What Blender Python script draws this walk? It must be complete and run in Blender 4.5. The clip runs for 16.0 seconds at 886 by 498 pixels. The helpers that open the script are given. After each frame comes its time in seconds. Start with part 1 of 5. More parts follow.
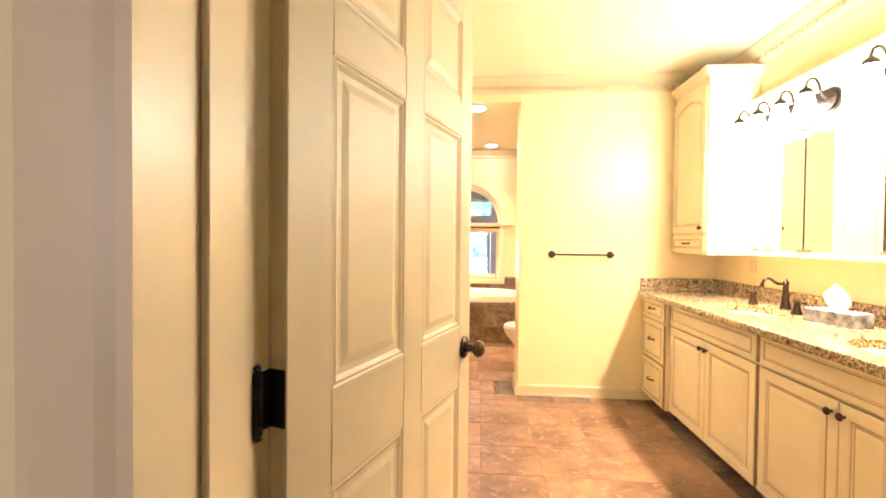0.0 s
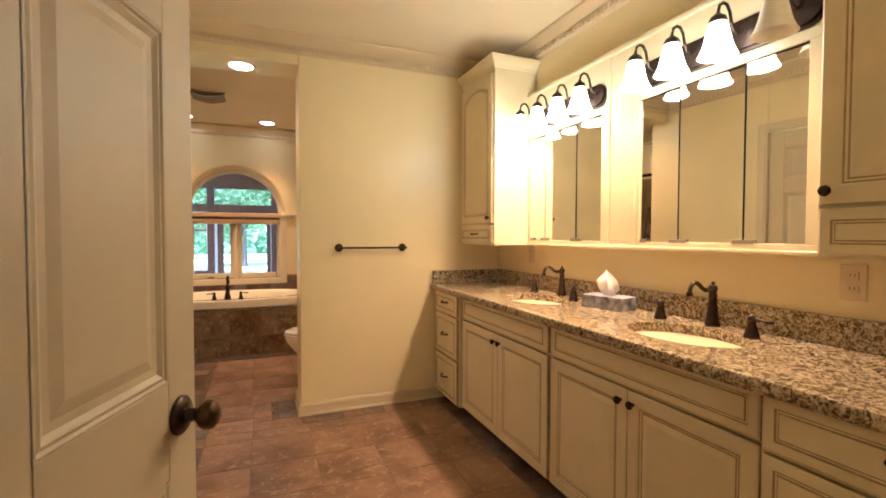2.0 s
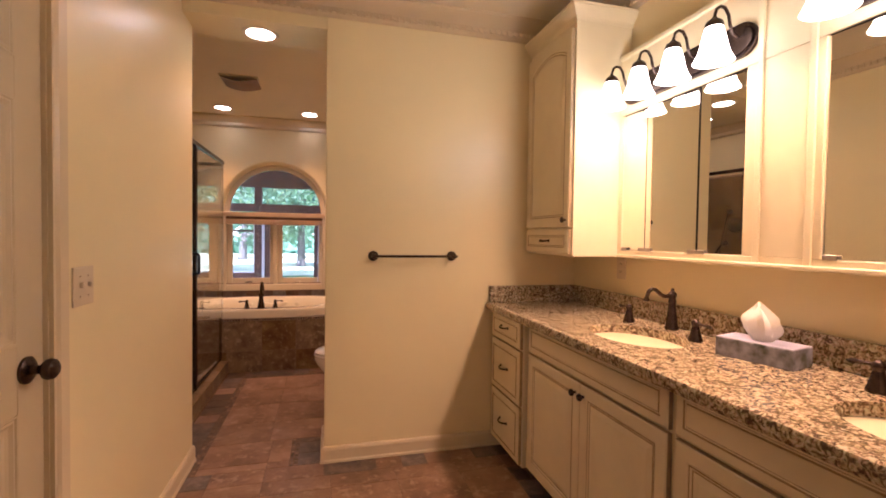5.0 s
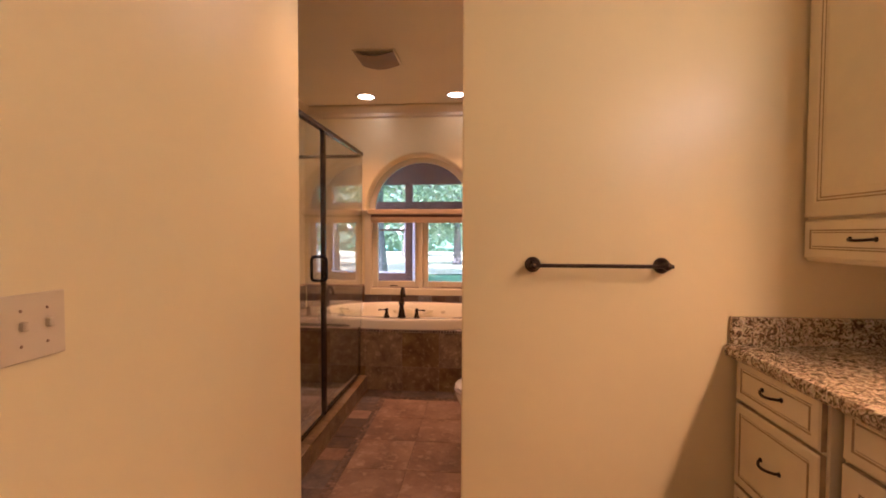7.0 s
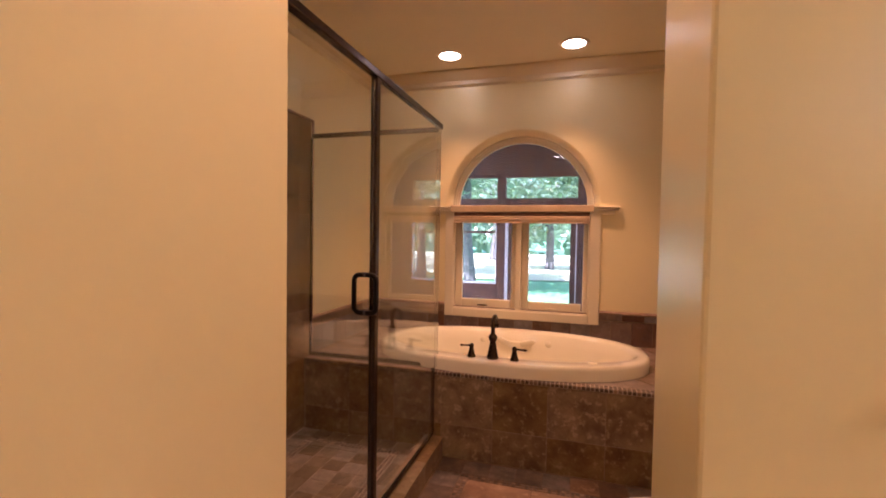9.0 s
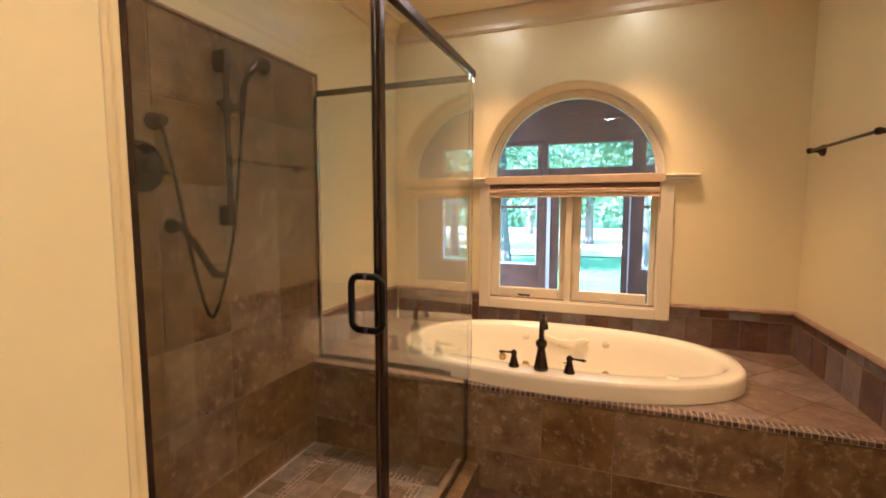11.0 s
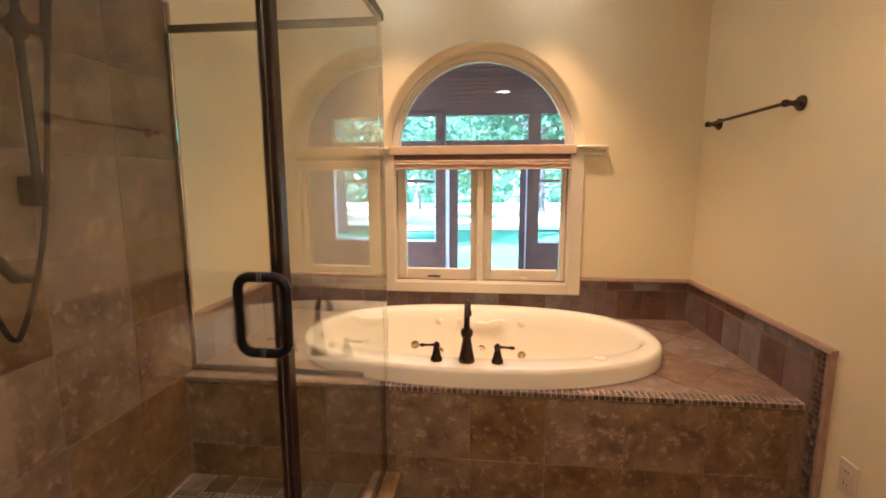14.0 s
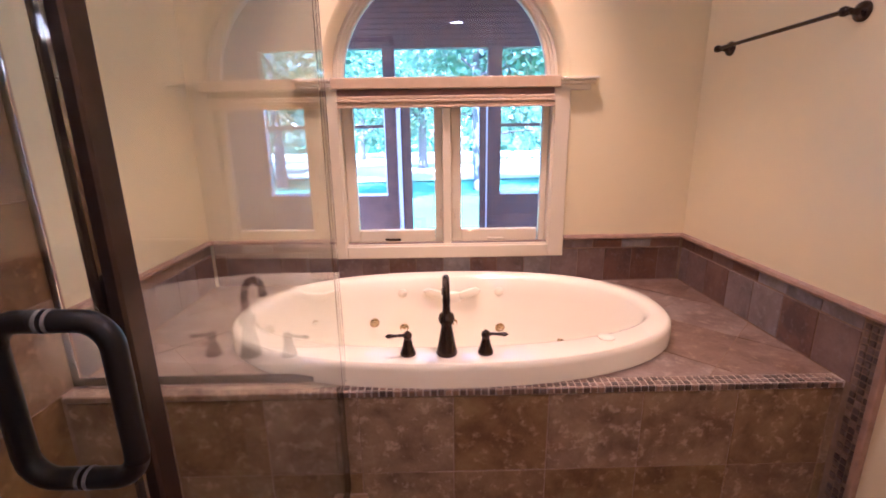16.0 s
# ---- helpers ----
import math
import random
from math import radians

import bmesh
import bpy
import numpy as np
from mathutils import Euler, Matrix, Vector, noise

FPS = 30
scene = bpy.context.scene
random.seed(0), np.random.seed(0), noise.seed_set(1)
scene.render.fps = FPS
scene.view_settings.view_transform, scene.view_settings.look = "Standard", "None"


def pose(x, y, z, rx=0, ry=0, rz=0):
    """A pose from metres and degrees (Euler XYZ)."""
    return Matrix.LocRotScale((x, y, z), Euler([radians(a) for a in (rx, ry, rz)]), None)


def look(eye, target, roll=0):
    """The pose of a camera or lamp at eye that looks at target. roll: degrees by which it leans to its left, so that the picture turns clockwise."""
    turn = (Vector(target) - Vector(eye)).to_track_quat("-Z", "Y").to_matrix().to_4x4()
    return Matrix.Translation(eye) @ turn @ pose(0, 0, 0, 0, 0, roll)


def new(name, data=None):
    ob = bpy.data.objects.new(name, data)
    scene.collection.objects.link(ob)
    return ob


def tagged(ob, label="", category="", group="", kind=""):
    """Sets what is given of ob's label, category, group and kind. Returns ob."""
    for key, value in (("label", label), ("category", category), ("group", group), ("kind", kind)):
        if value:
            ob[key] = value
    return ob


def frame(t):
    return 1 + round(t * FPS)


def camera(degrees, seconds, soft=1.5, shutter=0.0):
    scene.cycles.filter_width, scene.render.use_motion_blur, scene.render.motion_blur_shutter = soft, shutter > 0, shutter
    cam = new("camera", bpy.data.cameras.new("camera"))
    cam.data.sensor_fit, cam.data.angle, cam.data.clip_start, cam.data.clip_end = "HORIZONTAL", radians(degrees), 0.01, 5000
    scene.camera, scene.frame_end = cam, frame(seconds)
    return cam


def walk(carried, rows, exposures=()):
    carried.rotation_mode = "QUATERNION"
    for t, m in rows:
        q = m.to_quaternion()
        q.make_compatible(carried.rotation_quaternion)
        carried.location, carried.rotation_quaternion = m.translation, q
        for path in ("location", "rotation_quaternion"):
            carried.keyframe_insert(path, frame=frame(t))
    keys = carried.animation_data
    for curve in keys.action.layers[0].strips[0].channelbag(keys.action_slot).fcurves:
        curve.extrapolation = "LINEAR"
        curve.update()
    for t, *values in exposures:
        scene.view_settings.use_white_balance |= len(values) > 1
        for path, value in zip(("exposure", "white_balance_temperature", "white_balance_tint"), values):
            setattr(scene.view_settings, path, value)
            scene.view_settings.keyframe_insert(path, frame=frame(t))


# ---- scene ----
cam = camera(89.6, 16.0, soft=1.8)
PATH = [
    (0, (0.0, -0.231, 1.247), (-0.163, 1.762, 1.209), 0.6),
    (0.5, (-0.006, -0.064, 1.251), (0.225, 1.923, 1.225), 0.5),
    (1, (-0.035, 0.075, 1.245), (0.488, 2.005, 1.216), 0.4),
    (1.5, (0.019, 0.164, 1.231), (0.707, 2.041, 1.167), 0.2),
    (2, (0.095, 0.265, 1.231), (0.84, 2.12, 1.172), 0.1),
    (2.5, (0.149, 0.339, 1.24), (0.932, 2.178, 1.178), -0.3),
    (3, (0.187, 0.436, 1.241), (1.021, 2.252, 1.164), 0.2),
    (5.5, (0.342, 1.063, 1.256), (0.702, 3.029, 1.199), 0.8),
    (6, (0.355, 1.261, 1.255), (0.559, 3.25, 1.183), 0.8),
    (6.5, (0.366, 1.485, 1.263), (0.413, 3.482, 1.176), 1.2),
    (7, (0.393, 1.753, 1.257), (0.22, 3.744, 1.19), 0.2),
    (7.5, (0.363, 1.99, 1.274), (0.036, 3.961, 1.19), 0.5),
    (8, (0.25, 2.285, 1.277), (-0.065, 4.26, 1.238), 0.5),
    (8.5, (0.2, 2.553, 1.256), (-0.222, 4.507, 1.179), 0.8),
    (9, (0.169, 2.824, 1.276), (-0.389, 4.743, 1.211), 0.9),
    (9.5, (0.101, 3.048, 1.266), (-0.481, 4.96, 1.206), 0.6),
    (10, (0.048, 3.185, 1.292), (-0.59, 5.078, 1.196), 1.0),
    (12.5, (-0.033, 3.476, 1.301), (-0.757, 5.322, 1.044), -0.9),
    (13, (-0.109, 3.529, 1.292), (-0.661, 5.433, 1.033), -0.7),
    (13.5, (-0.141, 3.559, 1.293), (-0.503, 5.506, 1.007), -1.1),
    (14, (-0.168, 3.602, 1.287), (-0.377, 5.571, 0.998), -0.1),
    (14.5, (-0.187, 3.713, 1.281), (-0.308, 5.686, 0.978), -0.2),
    (15, (-0.219, 3.878, 1.277), (-0.321, 5.843, 0.921), -0.9),
    (15.5, (-0.248, 3.975, 1.273), (-0.292, 5.923, 0.822), -1.4),
    (16, (-0.28, 4.038, 1.257), (-0.256, 5.973, 0.75), -0.8),
]
EXPOSURES = [(0, 4.85, 4750, 4), (0.5, 4.3, 4800, 5), (1, 3.65, 4900, 6), (1.5, 3.35, 4900, 8), (2.5, 2.9, 4850, 13), (3, 2.8, 4900, 16), (5.5, 2.72, 5200, 34), (7, 2.75, 5500, 38),
             (9, 2.76, 5400, 36), (10, 3.2, 4800, 12), (12.5, 3.35, 4700, 9), (14.5, 3.4, 4400, 14), (16, 3.5, 4100, 31)]
walk(cam, [(t, look(eye, target, roll)) for t, eye, target, roll in PATH], EXPOSURES)

# ---- world, sun and large lights ----
world = bpy.data.worlds.new("world")
scene.world = world
world.use_nodes = True
wn = world.node_tree
sky = wn.nodes.new("ShaderNodeTexSky")
sky.sky_type, sky.sun_disc = "NISHITA", False
sky.sun_elevation, sky.sun_rotation = radians(50), radians(211)
wn.links.new(sky.outputs[0], wn.nodes["Background"].inputs[0])
wn.nodes["Background"].inputs[1].default_value = 0.15
sun_data = bpy.data.lights.new("sun", "SUN")
sun_data.energy, sun_data.angle, sun_data.color = 4.8, radians(0.5), (1.0, 0.97, 0.93)
sun = new("sun", sun_data)
sun.matrix_world = look((-6, -10, 14), (0, 0, 0))

WARM = (1.0, 0.505, 0.205)
SCONCE_W, CAN_W, SHADE_E, DISC_E = 2.6, 12.5, 1.55, 3.6


# added lamp, out of view, standing in for daylight on the bedroom side
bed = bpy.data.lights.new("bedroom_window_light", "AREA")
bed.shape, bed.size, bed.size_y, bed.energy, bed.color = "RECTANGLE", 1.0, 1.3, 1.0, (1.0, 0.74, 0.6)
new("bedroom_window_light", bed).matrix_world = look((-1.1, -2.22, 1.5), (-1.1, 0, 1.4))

def spot_light(name, x, y, z, watts, angle, blend=1.0, color=WARM):
    d = bpy.data.lights.new(name, "SPOT")
    d.energy, d.shadow_soft_size, d.color = watts, 0.05, color
    d.spot_size, d.spot_blend = radians(angle), blend
    o = new(name, d)
    o.location = (x, y, z)
    return o


# ---- materials ----
def mat(name, color, rough=0.5, metal=0.0, var=0.0, scale=8.0, bump=0.0, bscale=120.0, color2=None, coat=0.0, per=0.0, spec=0.5):
    """A principled surface with two scales of colour variation, a fine relief and a per-object shift."""
    m = bpy.data.materials.new(name)
    m.use_nodes = True
    t = m.node_tree
    b = t.nodes["Principled BSDF"]
    b.inputs["Roughness"].default_value, b.inputs["Metallic"].default_value = rough, metal
    b.inputs["Coat Weight"].default_value = coat
    b.inputs["Specular IOR Level"].default_value = spec
    geo = t.nodes.new("ShaderNodeNewGeometry")
    c2 = color2 or tuple(max(0.0, c * (1 - var)) for c in color)
    n1 = t.nodes.new("ShaderNodeTexNoise")
    n1.inputs["Scale"].default_value, n1.inputs["Detail"].default_value = scale, 8
    t.links.new(geo.outputs["Position"], n1.inputs["Vector"])
    ramp = t.nodes.new("ShaderNodeValToRGB")
    ramp.color_ramp.elements[0].position, ramp.color_ramp.elements[1].position = 0.32, 0.68
    ramp.color_ramp.elements[0].color, ramp.color_ramp.elements[1].color = (*c2, 1), (*color, 1)
    t.links.new(n1.outputs["Fac"], ramp.inputs[0])
    out = ramp.outputs[0]
    if per:
        oi = t.nodes.new("ShaderNodeObjectInfo")
        mr = t.nodes.new("ShaderNodeMapRange")
        mr.inputs[3].default_value, mr.inputs[4].default_value = 1 - per, 1 + per
        t.links.new(oi.outputs["Random"], mr.inputs[0])
        hs = t.nodes.new("ShaderNodeHueSaturation")
        t.links.new(mr.outputs[0], hs.inputs["Value"])
        t.links.new(out, hs.inputs["Color"])
        out = hs.outputs[0]
    t.links.new(out, b.inputs["Base Color"])
    if bump:
        n2 = t.nodes.new("ShaderNodeTexNoise")
        n2.inputs["Scale"].default_value, n2.inputs["Detail"].default_value = bscale, 6
        t.links.new(geo.outputs["Position"], n2.inputs["Vector"])
        bp = t.nodes.new("ShaderNodeBump")
        bp.inputs["Strength"].default_value, bp.inputs["Distance"].default_value = bump, 0.004
        t.links.new(n2.outputs["Fac"], bp.inputs["Height"])
        t.links.new(bp.outputs[0], b.inputs["Normal"])
    return m


def stone(name, colors, rough=0.45, s1=5.0, s2=28.0, per=0.25, bump=0.35, hue=0.0):
    """Mottled slate-look tile: broad clouds, rusty veins and fine grain, each piece with its own shift."""
    m = bpy.data.materials.new(name)
    m.use_nodes = True
    t = m.node_tree
    b = t.nodes["Principled BSDF"]
    geo, oi = t.nodes.new("ShaderNodeNewGeometry"), t.nodes.new("ShaderNodeObjectInfo")
    shift = t.nodes.new("ShaderNodeVectorMath")
    shift.operation = "ADD"
    sc = t.nodes.new("ShaderNodeVectorMath")
    sc.operation = "SCALE"
    sc.inputs["Scale"].default_value = 37.0
    comb = t.nodes.new("ShaderNodeCombineXYZ")
    for i in range(3):
        t.links.new(oi.outputs["Random"], comb.inputs[i])
    t.links.new(comb.outputs[0], sc.inputs[0])
    t.links.new(geo.outputs["Position"], shift.inputs[0])
    t.links.new(sc.outputs[0], shift.inputs[1])
    n1, n2 = t.nodes.new("ShaderNodeTexNoise"), t.nodes.new("ShaderNodeTexNoise")
    for n, s, d, dist in ((n1, s1, 9, 0.25), (n2, s2, 10, 0.15)):
        n.inputs["Scale"].default_value, n.inputs["Detail"].default_value, n.inputs["Distortion"].default_value = s, d, dist
        n.inputs["Roughness"].default_value = 0.66
        t.links.new(shift.outputs[0], n.inputs["Vector"])
    r1 = t.nodes.new("ShaderNodeValToRGB")
    e = r1.color_ramp.elements
    e[0].position, e[1].position = 0.36, 0.64
    e[0].color, e[1].color = (*colors[0], 1), (*colors[2], 1)
    mid = e.new(0.5)
    mid.color = (*colors[1], 1)
    t.links.new(n1.outputs["Fac"], r1.inputs[0])
    r2 = t.nodes.new("ShaderNodeValToRGB")
    r2.color_ramp.elements[0].position, r2.color_ramp.elements[1].position = 0.54, 0.66
    t.links.new(n2.outputs["Fac"], r2.inputs[0])
    mx = t.nodes.new("ShaderNodeMixRGB")
    mx.inputs[2].default_value = (*colors[3], 1)
    ml = t.nodes.new("ShaderNodeMath")
    ml.operation, ml.inputs[1].default_value = "MULTIPLY", 0.68
    t.links.new(r2.outputs[0], ml.inputs[0])
    t.links.new(ml.outputs[0], mx.inputs[0])
    t.links.new(r1.outputs[0], mx.inputs[1])
    hs = t.nodes.new("ShaderNodeHueSaturation")
    mr = t.nodes.new("ShaderNodeMapRange")
    mr.inputs[3].default_value, mr.inputs[4].default_value = 1 - per, 1 + per
    t.links.new(oi.outputs["Random"], mr.inputs[0])
    t.links.new(mr.outputs[0], hs.inputs["Value"])
    if hue:
        mh = t.nodes.new("ShaderNodeMapRange")
        mh.inputs[3].default_value, mh.inputs[4].default_value = 1 + hue, 1 - hue
        t.links.new(oi.outputs["Random"], mh.inputs[0])
        t.links.new(mh.outputs[0], hs.inputs["Saturation"])
    t.links.new(mx.outputs[0], hs.inputs["Color"])
    t.links.new(hs.outputs[0], b.inputs["Base Color"])
    rr = t.nodes.new("ShaderNodeMapRange")
    rr.inputs[3].default_value, rr.inputs[4].default_value = rough - 0.12, rough + 0.15
    t.links.new(n2.outputs["Fac"], rr.inputs[0])
    t.links.new(rr.outputs[0], b.inputs["Roughness"])
    bp = t.nodes.new("ShaderNodeBump")
    bp.inputs["Strength"].default_value, bp.inputs["Distance"].default_value = bump, 0.004
    t.links.new(n2.outputs["Fac"], bp.inputs["Height"])
    t.links.new(bp.outputs[0], b.inputs["Normal"])
    return m


def chip_mat():
    """Small stone chips, each with its own tone from slate to tan."""
    m = bpy.data.materials.new("mosaic_tile")
    m.use_nodes = True
    t = m.node_tree
    b = t.nodes["Principled BSDF"]
    b.inputs["Roughness"].default_value = 0.4
    geo, n = t.nodes.new("ShaderNodeNewGeometry"), t.nodes.new("ShaderNodeTexNoise")
    n.inputs["Scale"].default_value, n.inputs["Detail"].default_value = 70, 8
    t.links.new(geo.outputs["Position"], n.inputs["Vector"])
    r = t.nodes.new("ShaderNodeValToRGB")
    e = r.color_ramp.elements
    e[0].color, e[1].color = (0.06, 0.042, 0.034, 1), (0.30, 0.21, 0.14, 1)
    for p, c in ((0.3, (0.10, 0.066, 0.048)), (0.55, (0.14, 0.098, 0.075)), (0.8, (0.21, 0.135, 0.085))):
        e.new(p).color = (*c, 1)
    t.links.new(geo.outputs["Random Per Island"], r.inputs[0])
    mx = t.nodes.new("ShaderNodeMixRGB")
    mx.blend_type, mx.inputs[0].default_value = "OVERLAY", 0.5
    t.links.new(r.outputs[0], mx.inputs[1])
    t.links.new(n.outputs["Fac"], mx.inputs[2])
    t.links.new(mx.outputs[0], b.inputs["Base Color"])
    return m


def granite_mat():
    m = bpy.data.materials.new("granite")
    m.use_nodes = True
    t = m.node_tree
    b = t.nodes["Principled BSDF"]
    b.inputs["Roughness"].default_value = 0.1
    geo = t.nodes.new("ShaderNodeNewGeometry")
    n1, n2, v = t.nodes.new("ShaderNodeTexNoise"), t.nodes.new("ShaderNodeTexNoise"), t.nodes.new("ShaderNodeTexVoronoi")
    for n, s, d, ds in ((n1, 58, 10, 1.6), (n2, 130, 6, 0.6)):
        n.inputs["Scale"].default_value, n.inputs["Detail"].default_value, n.inputs["Distortion"].default_value = s, d, ds
        t.links.new(geo.outputs["Position"], n.inputs["Vector"])
    v.inputs["Scale"].default_value = 130
    t.links.new(geo.outputs["Position"], v.inputs["Vector"])
    r = t.nodes.new("ShaderNodeValToRGB")
    e = r.color_ramp.elements
    e[0].position, e[0].color = 0.35, (0.06, 0.034, 0.018, 1)
    e[1].position, e[1].color = 0.68, (0.60, 0.53, 0.35, 1)
    for p, c in ((0.42, (0.13, 0.082, 0.038)), (0.48, (0.27, 0.195, 0.095)), (0.55, (0.47, 0.385, 0.22))):
        x = e.new(p)
        x.color = (*c, 1)
    t.links.new(n1.outputs["Fac"], r.inputs[0])
    r2 = t.nodes.new("ShaderNodeValToRGB")
    r2.color_ramp.elements[0].position, r2.color_ramp.elements[1].position = 0.60, 0.68
    t.links.new(n2.outputs["Fac"], r2.inputs[0])
    mx = t.nodes.new("ShaderNodeMixRGB")
    mx.inputs[2].default_value = (0.10, 0.07, 0.05, 1)
    t.links.new(r2.outputs[0], mx.inputs[0])
    t.links.new(r.outputs[0], mx.inputs[1])
    m2 = t.nodes.new("ShaderNodeMixRGB")
    m2.blend_type, m2.inputs[0].default_value = "OVERLAY", 0.08
    t.links.new(mx.outputs[0], m2.inputs[1])
    t.links.new(v.outputs["Color"], m2.inputs[2])
    bw = t.nodes.new("ShaderNodeHueSaturation")
    bw.inputs["Saturation"].default_value = 0.9
    t.links.new(m2.outputs[0], bw.inputs["Color"])
    t.links.new(bw.outputs[0], b.inputs["Base Color"])
    return m


def emit_mat(name, color, strength):
    m = bpy.data.materials.new(name)
    m.use_nodes = True
    b = m.node_tree.nodes["Principled BSDF"]
    b.inputs["Base Color"].default_value = (0.8, 0.75, 0.65, 1)
    b.inputs["Emission Color"].default_value = (*color, 1)
    b.inputs["Emission Strength"].default_value = strength
    return m


def glass_mat(name, tint=(0.97, 0.99, 0.98), rough=0.0):
    m = bpy.data.materials.new(name)
    m.use_nodes = True
    b = m.node_tree.nodes["Principled BSDF"]
    b.inputs["Base Color"].default_value = (*tint, 1)
    b.inputs["Transmission Weight"].default_value, b.inputs["Roughness"].default_value, b.inputs["IOR"].default_value = 1.0, rough, 1.5
    return m


PAINT = mat("wall_paint", (0.78, 0.675, 0.39), 0.33, var=0.04, scale=1.7, bump=0.04, bscale=260)
CEIL = mat("ceiling_paint", (0.80, 0.72, 0.52), 0.75, var=0.04, scale=2.0, bump=0.1, bscale=200)
TRIM = mat("trim_paint", (0.66, 0.555, 0.355), 0.35, var=0.05, scale=5, bump=0.04)
DOORP = mat("door_paint", (0.55, 0.465, 0.29), 0.5, var=0.04, scale=4, bump=0.05, bscale=90)
CAB = mat("cabinet_paint", (0.76, 0.675, 0.44), 0.35, var=0.07, scale=7, bump=0.05, bscale=160)
GLAZE = mat("cabinet_glaze", (0.43, 0.32, 0.17), 0.5, var=0.3, scale=30)
BRONZE = mat("oiled_bronze", (0.075, 0.052, 0.042), 0.27, 0.8, var=0.4, scale=40)
BRASSY = mat("worn_bronze", (0.16, 0.10, 0.05), 0.3, 0.9, var=0.5, scale=60)
BLACK = mat("black_iron", (0.012, 0.011, 0.011), 0.4, 0.6, var=0.3, scale=40)
FLOORT = stone("floor_tile", ((0.125, 0.066, 0.038), (0.225, 0.13, 0.078), (0.31, 0.195, 0.118), (0.43, 0.31, 0.20)), 0.34, 3.6, 18, 0.1)
DARKT = stone("slate_border_tile", ((0.06, 0.046, 0.04), (0.11, 0.078, 0.06), (0.18, 0.12, 0.085), (0.20, 0.15, 0.115)), 0.4, 9, 30, 0.3, hue=0.4)
APRONT = stone("travertine_tile", ((0.105, 0.06, 0.03), (0.182, 0.118, 0.056), (0.24, 0.174, 0.083), (0.41, 0.315, 0.18)), 0.34, 7, 26, 0.12, 0.6, hue=0.15)
DECKT = stone("deck_tile_stone", ((0.112, 0.068, 0.045), (0.185, 0.125, 0.088), (0.25, 0.185, 0.138), (0.37, 0.28, 0.195)), 0.36, 6, 24, 0.07, 0.5, hue=0.15)
SHOWT = stone("shower_wall_tile", ((0.085, 0.042, 0.014), (0.16, 0.092, 0.032), (0.21, 0.138, 0.05), (0.33, 0.21, 0.088)), 0.42, 5, 26, 0.2, 0.6, hue=0.15)
SPLASHT = stone("splash_tile", ((0.10, 0.072, 0.066), (0.17, 0.115, 0.095), (0.22, 0.155, 0.125), (0.24, 0.195, 0.175)), 0.38, 5, 40, 0.28, hue=0.75)
PANT = stone("shower_floor_tile", ((0.085, 0.065, 0.042), (0.15, 0.115, 0.075), (0.21, 0.165, 0.11), (0.28, 0.22, 0.15)), 0.45, 9, 40, 0.4, hue=0.4)
MOSAIC = chip_mat()
PGROUT = mat("pale_grout", (0.52, 0.44, 0.34), 0.85, var=0.25, scale=25, bump=0.2)
FROST = mat("frosted_glass", (0.82, 0.78, 0.70), 0.35, var=0.12, scale=30)
GROUT = mat("grout", (0.29, 0.205, 0.13), 0.85, var=0.25, scale=25, bump=0.2)
DGROUT = mat("floor_grout", (0.22, 0.145, 0.10), 0.85, var=0.3, scale=25, bump=0.2)
CAPT = mat("splash_cap", (0.36, 0.23, 0.15), 0.45, var=0.3, scale=25)
GRANITE = granite_mat()
CLIP = mat("mirror_clip_metal", (0.42, 0.37, 0.31), 0.3, 0.8, var=0.2, scale=60)
TUBW = mat("tub_acrylic", (0.82, 0.765, 0.59), 0.12, var=0.02, scale=3, coat=0.4)
CHINA = mat("porcelain", (0.86, 0.82, 0.74), 0.1, var=0.02, scale=3, coat=0.5)
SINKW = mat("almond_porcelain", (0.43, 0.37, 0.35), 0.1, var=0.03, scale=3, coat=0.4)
BRASSJ = mat("jet_metal", (0.55, 0.43, 0.22), 0.25, 1.0, var=0.2, scale=60)
PLATE = mat("switch_plate", (0.64, 0.54, 0.37), 0.35, var=0.04)
# the shade of the recess under the cabinets is put into this dark colour
KICKSHADE = mat("toe_kick_shade", (0.09, 0.06, 0.035), 0.6, var=0.3)
CLEARW = mat("clear_washer", (0.13, 0.125, 0.12), 0.4, var=0.1)
SLOT = mat("socket_slot", (0.05, 0.04, 0.03), 0.6)
GLASS = glass_mat("shower_glass", (0.93, 0.96, 0.94))
PANE = glass_mat("window_pane")
MIRROR = mat("mirror", (0.92, 0.91, 0.83), 0.01, 1.0, var=0.0)
SHADE = emit_mat("lit_shade_glass", (1.0, 0.80, 0.52), SHADE_E)
DISC = emit_mat("lit_lamp_face", (1.0, 0.82, 0.60), DISC_E)
BAMBOO = mat("bamboo_blind", (0.56, 0.42, 0.26), 0.6, color2=(0.47, 0.34, 0.2), scale=60, bump=0.3)
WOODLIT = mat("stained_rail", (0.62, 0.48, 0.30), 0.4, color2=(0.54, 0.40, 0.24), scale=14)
PORCHW = mat("porch_wood", (0.13, 0.055, 0.026), 0.6, color2=(0.065, 0.028, 0.016), scale=9, bump=0.3, bscale=60)
PORCHC = mat("porch_ceiling", (0.33, 0.24, 0.19), 0.7, var=0.25, scale=6)
PORCHF = mat("porch_floor", (0.22, 0.16, 0.13), 0.6, var=0.3, scale=8)
SASH = mat("window_frame_paint", (0.70, 0.63, 0.46), 0.35, var=0.04, scale=5, bump=0.04)
WHITEF = mat("white_sash", (0.75, 0.74, 0.72), 0.4, var=0.05)
GRASS = mat("lawn", (0.12, 0.30, 0.13), 0.9, color2=(0.07, 0.19, 0.08), scale=0.9, bump=0.8, bscale=30)
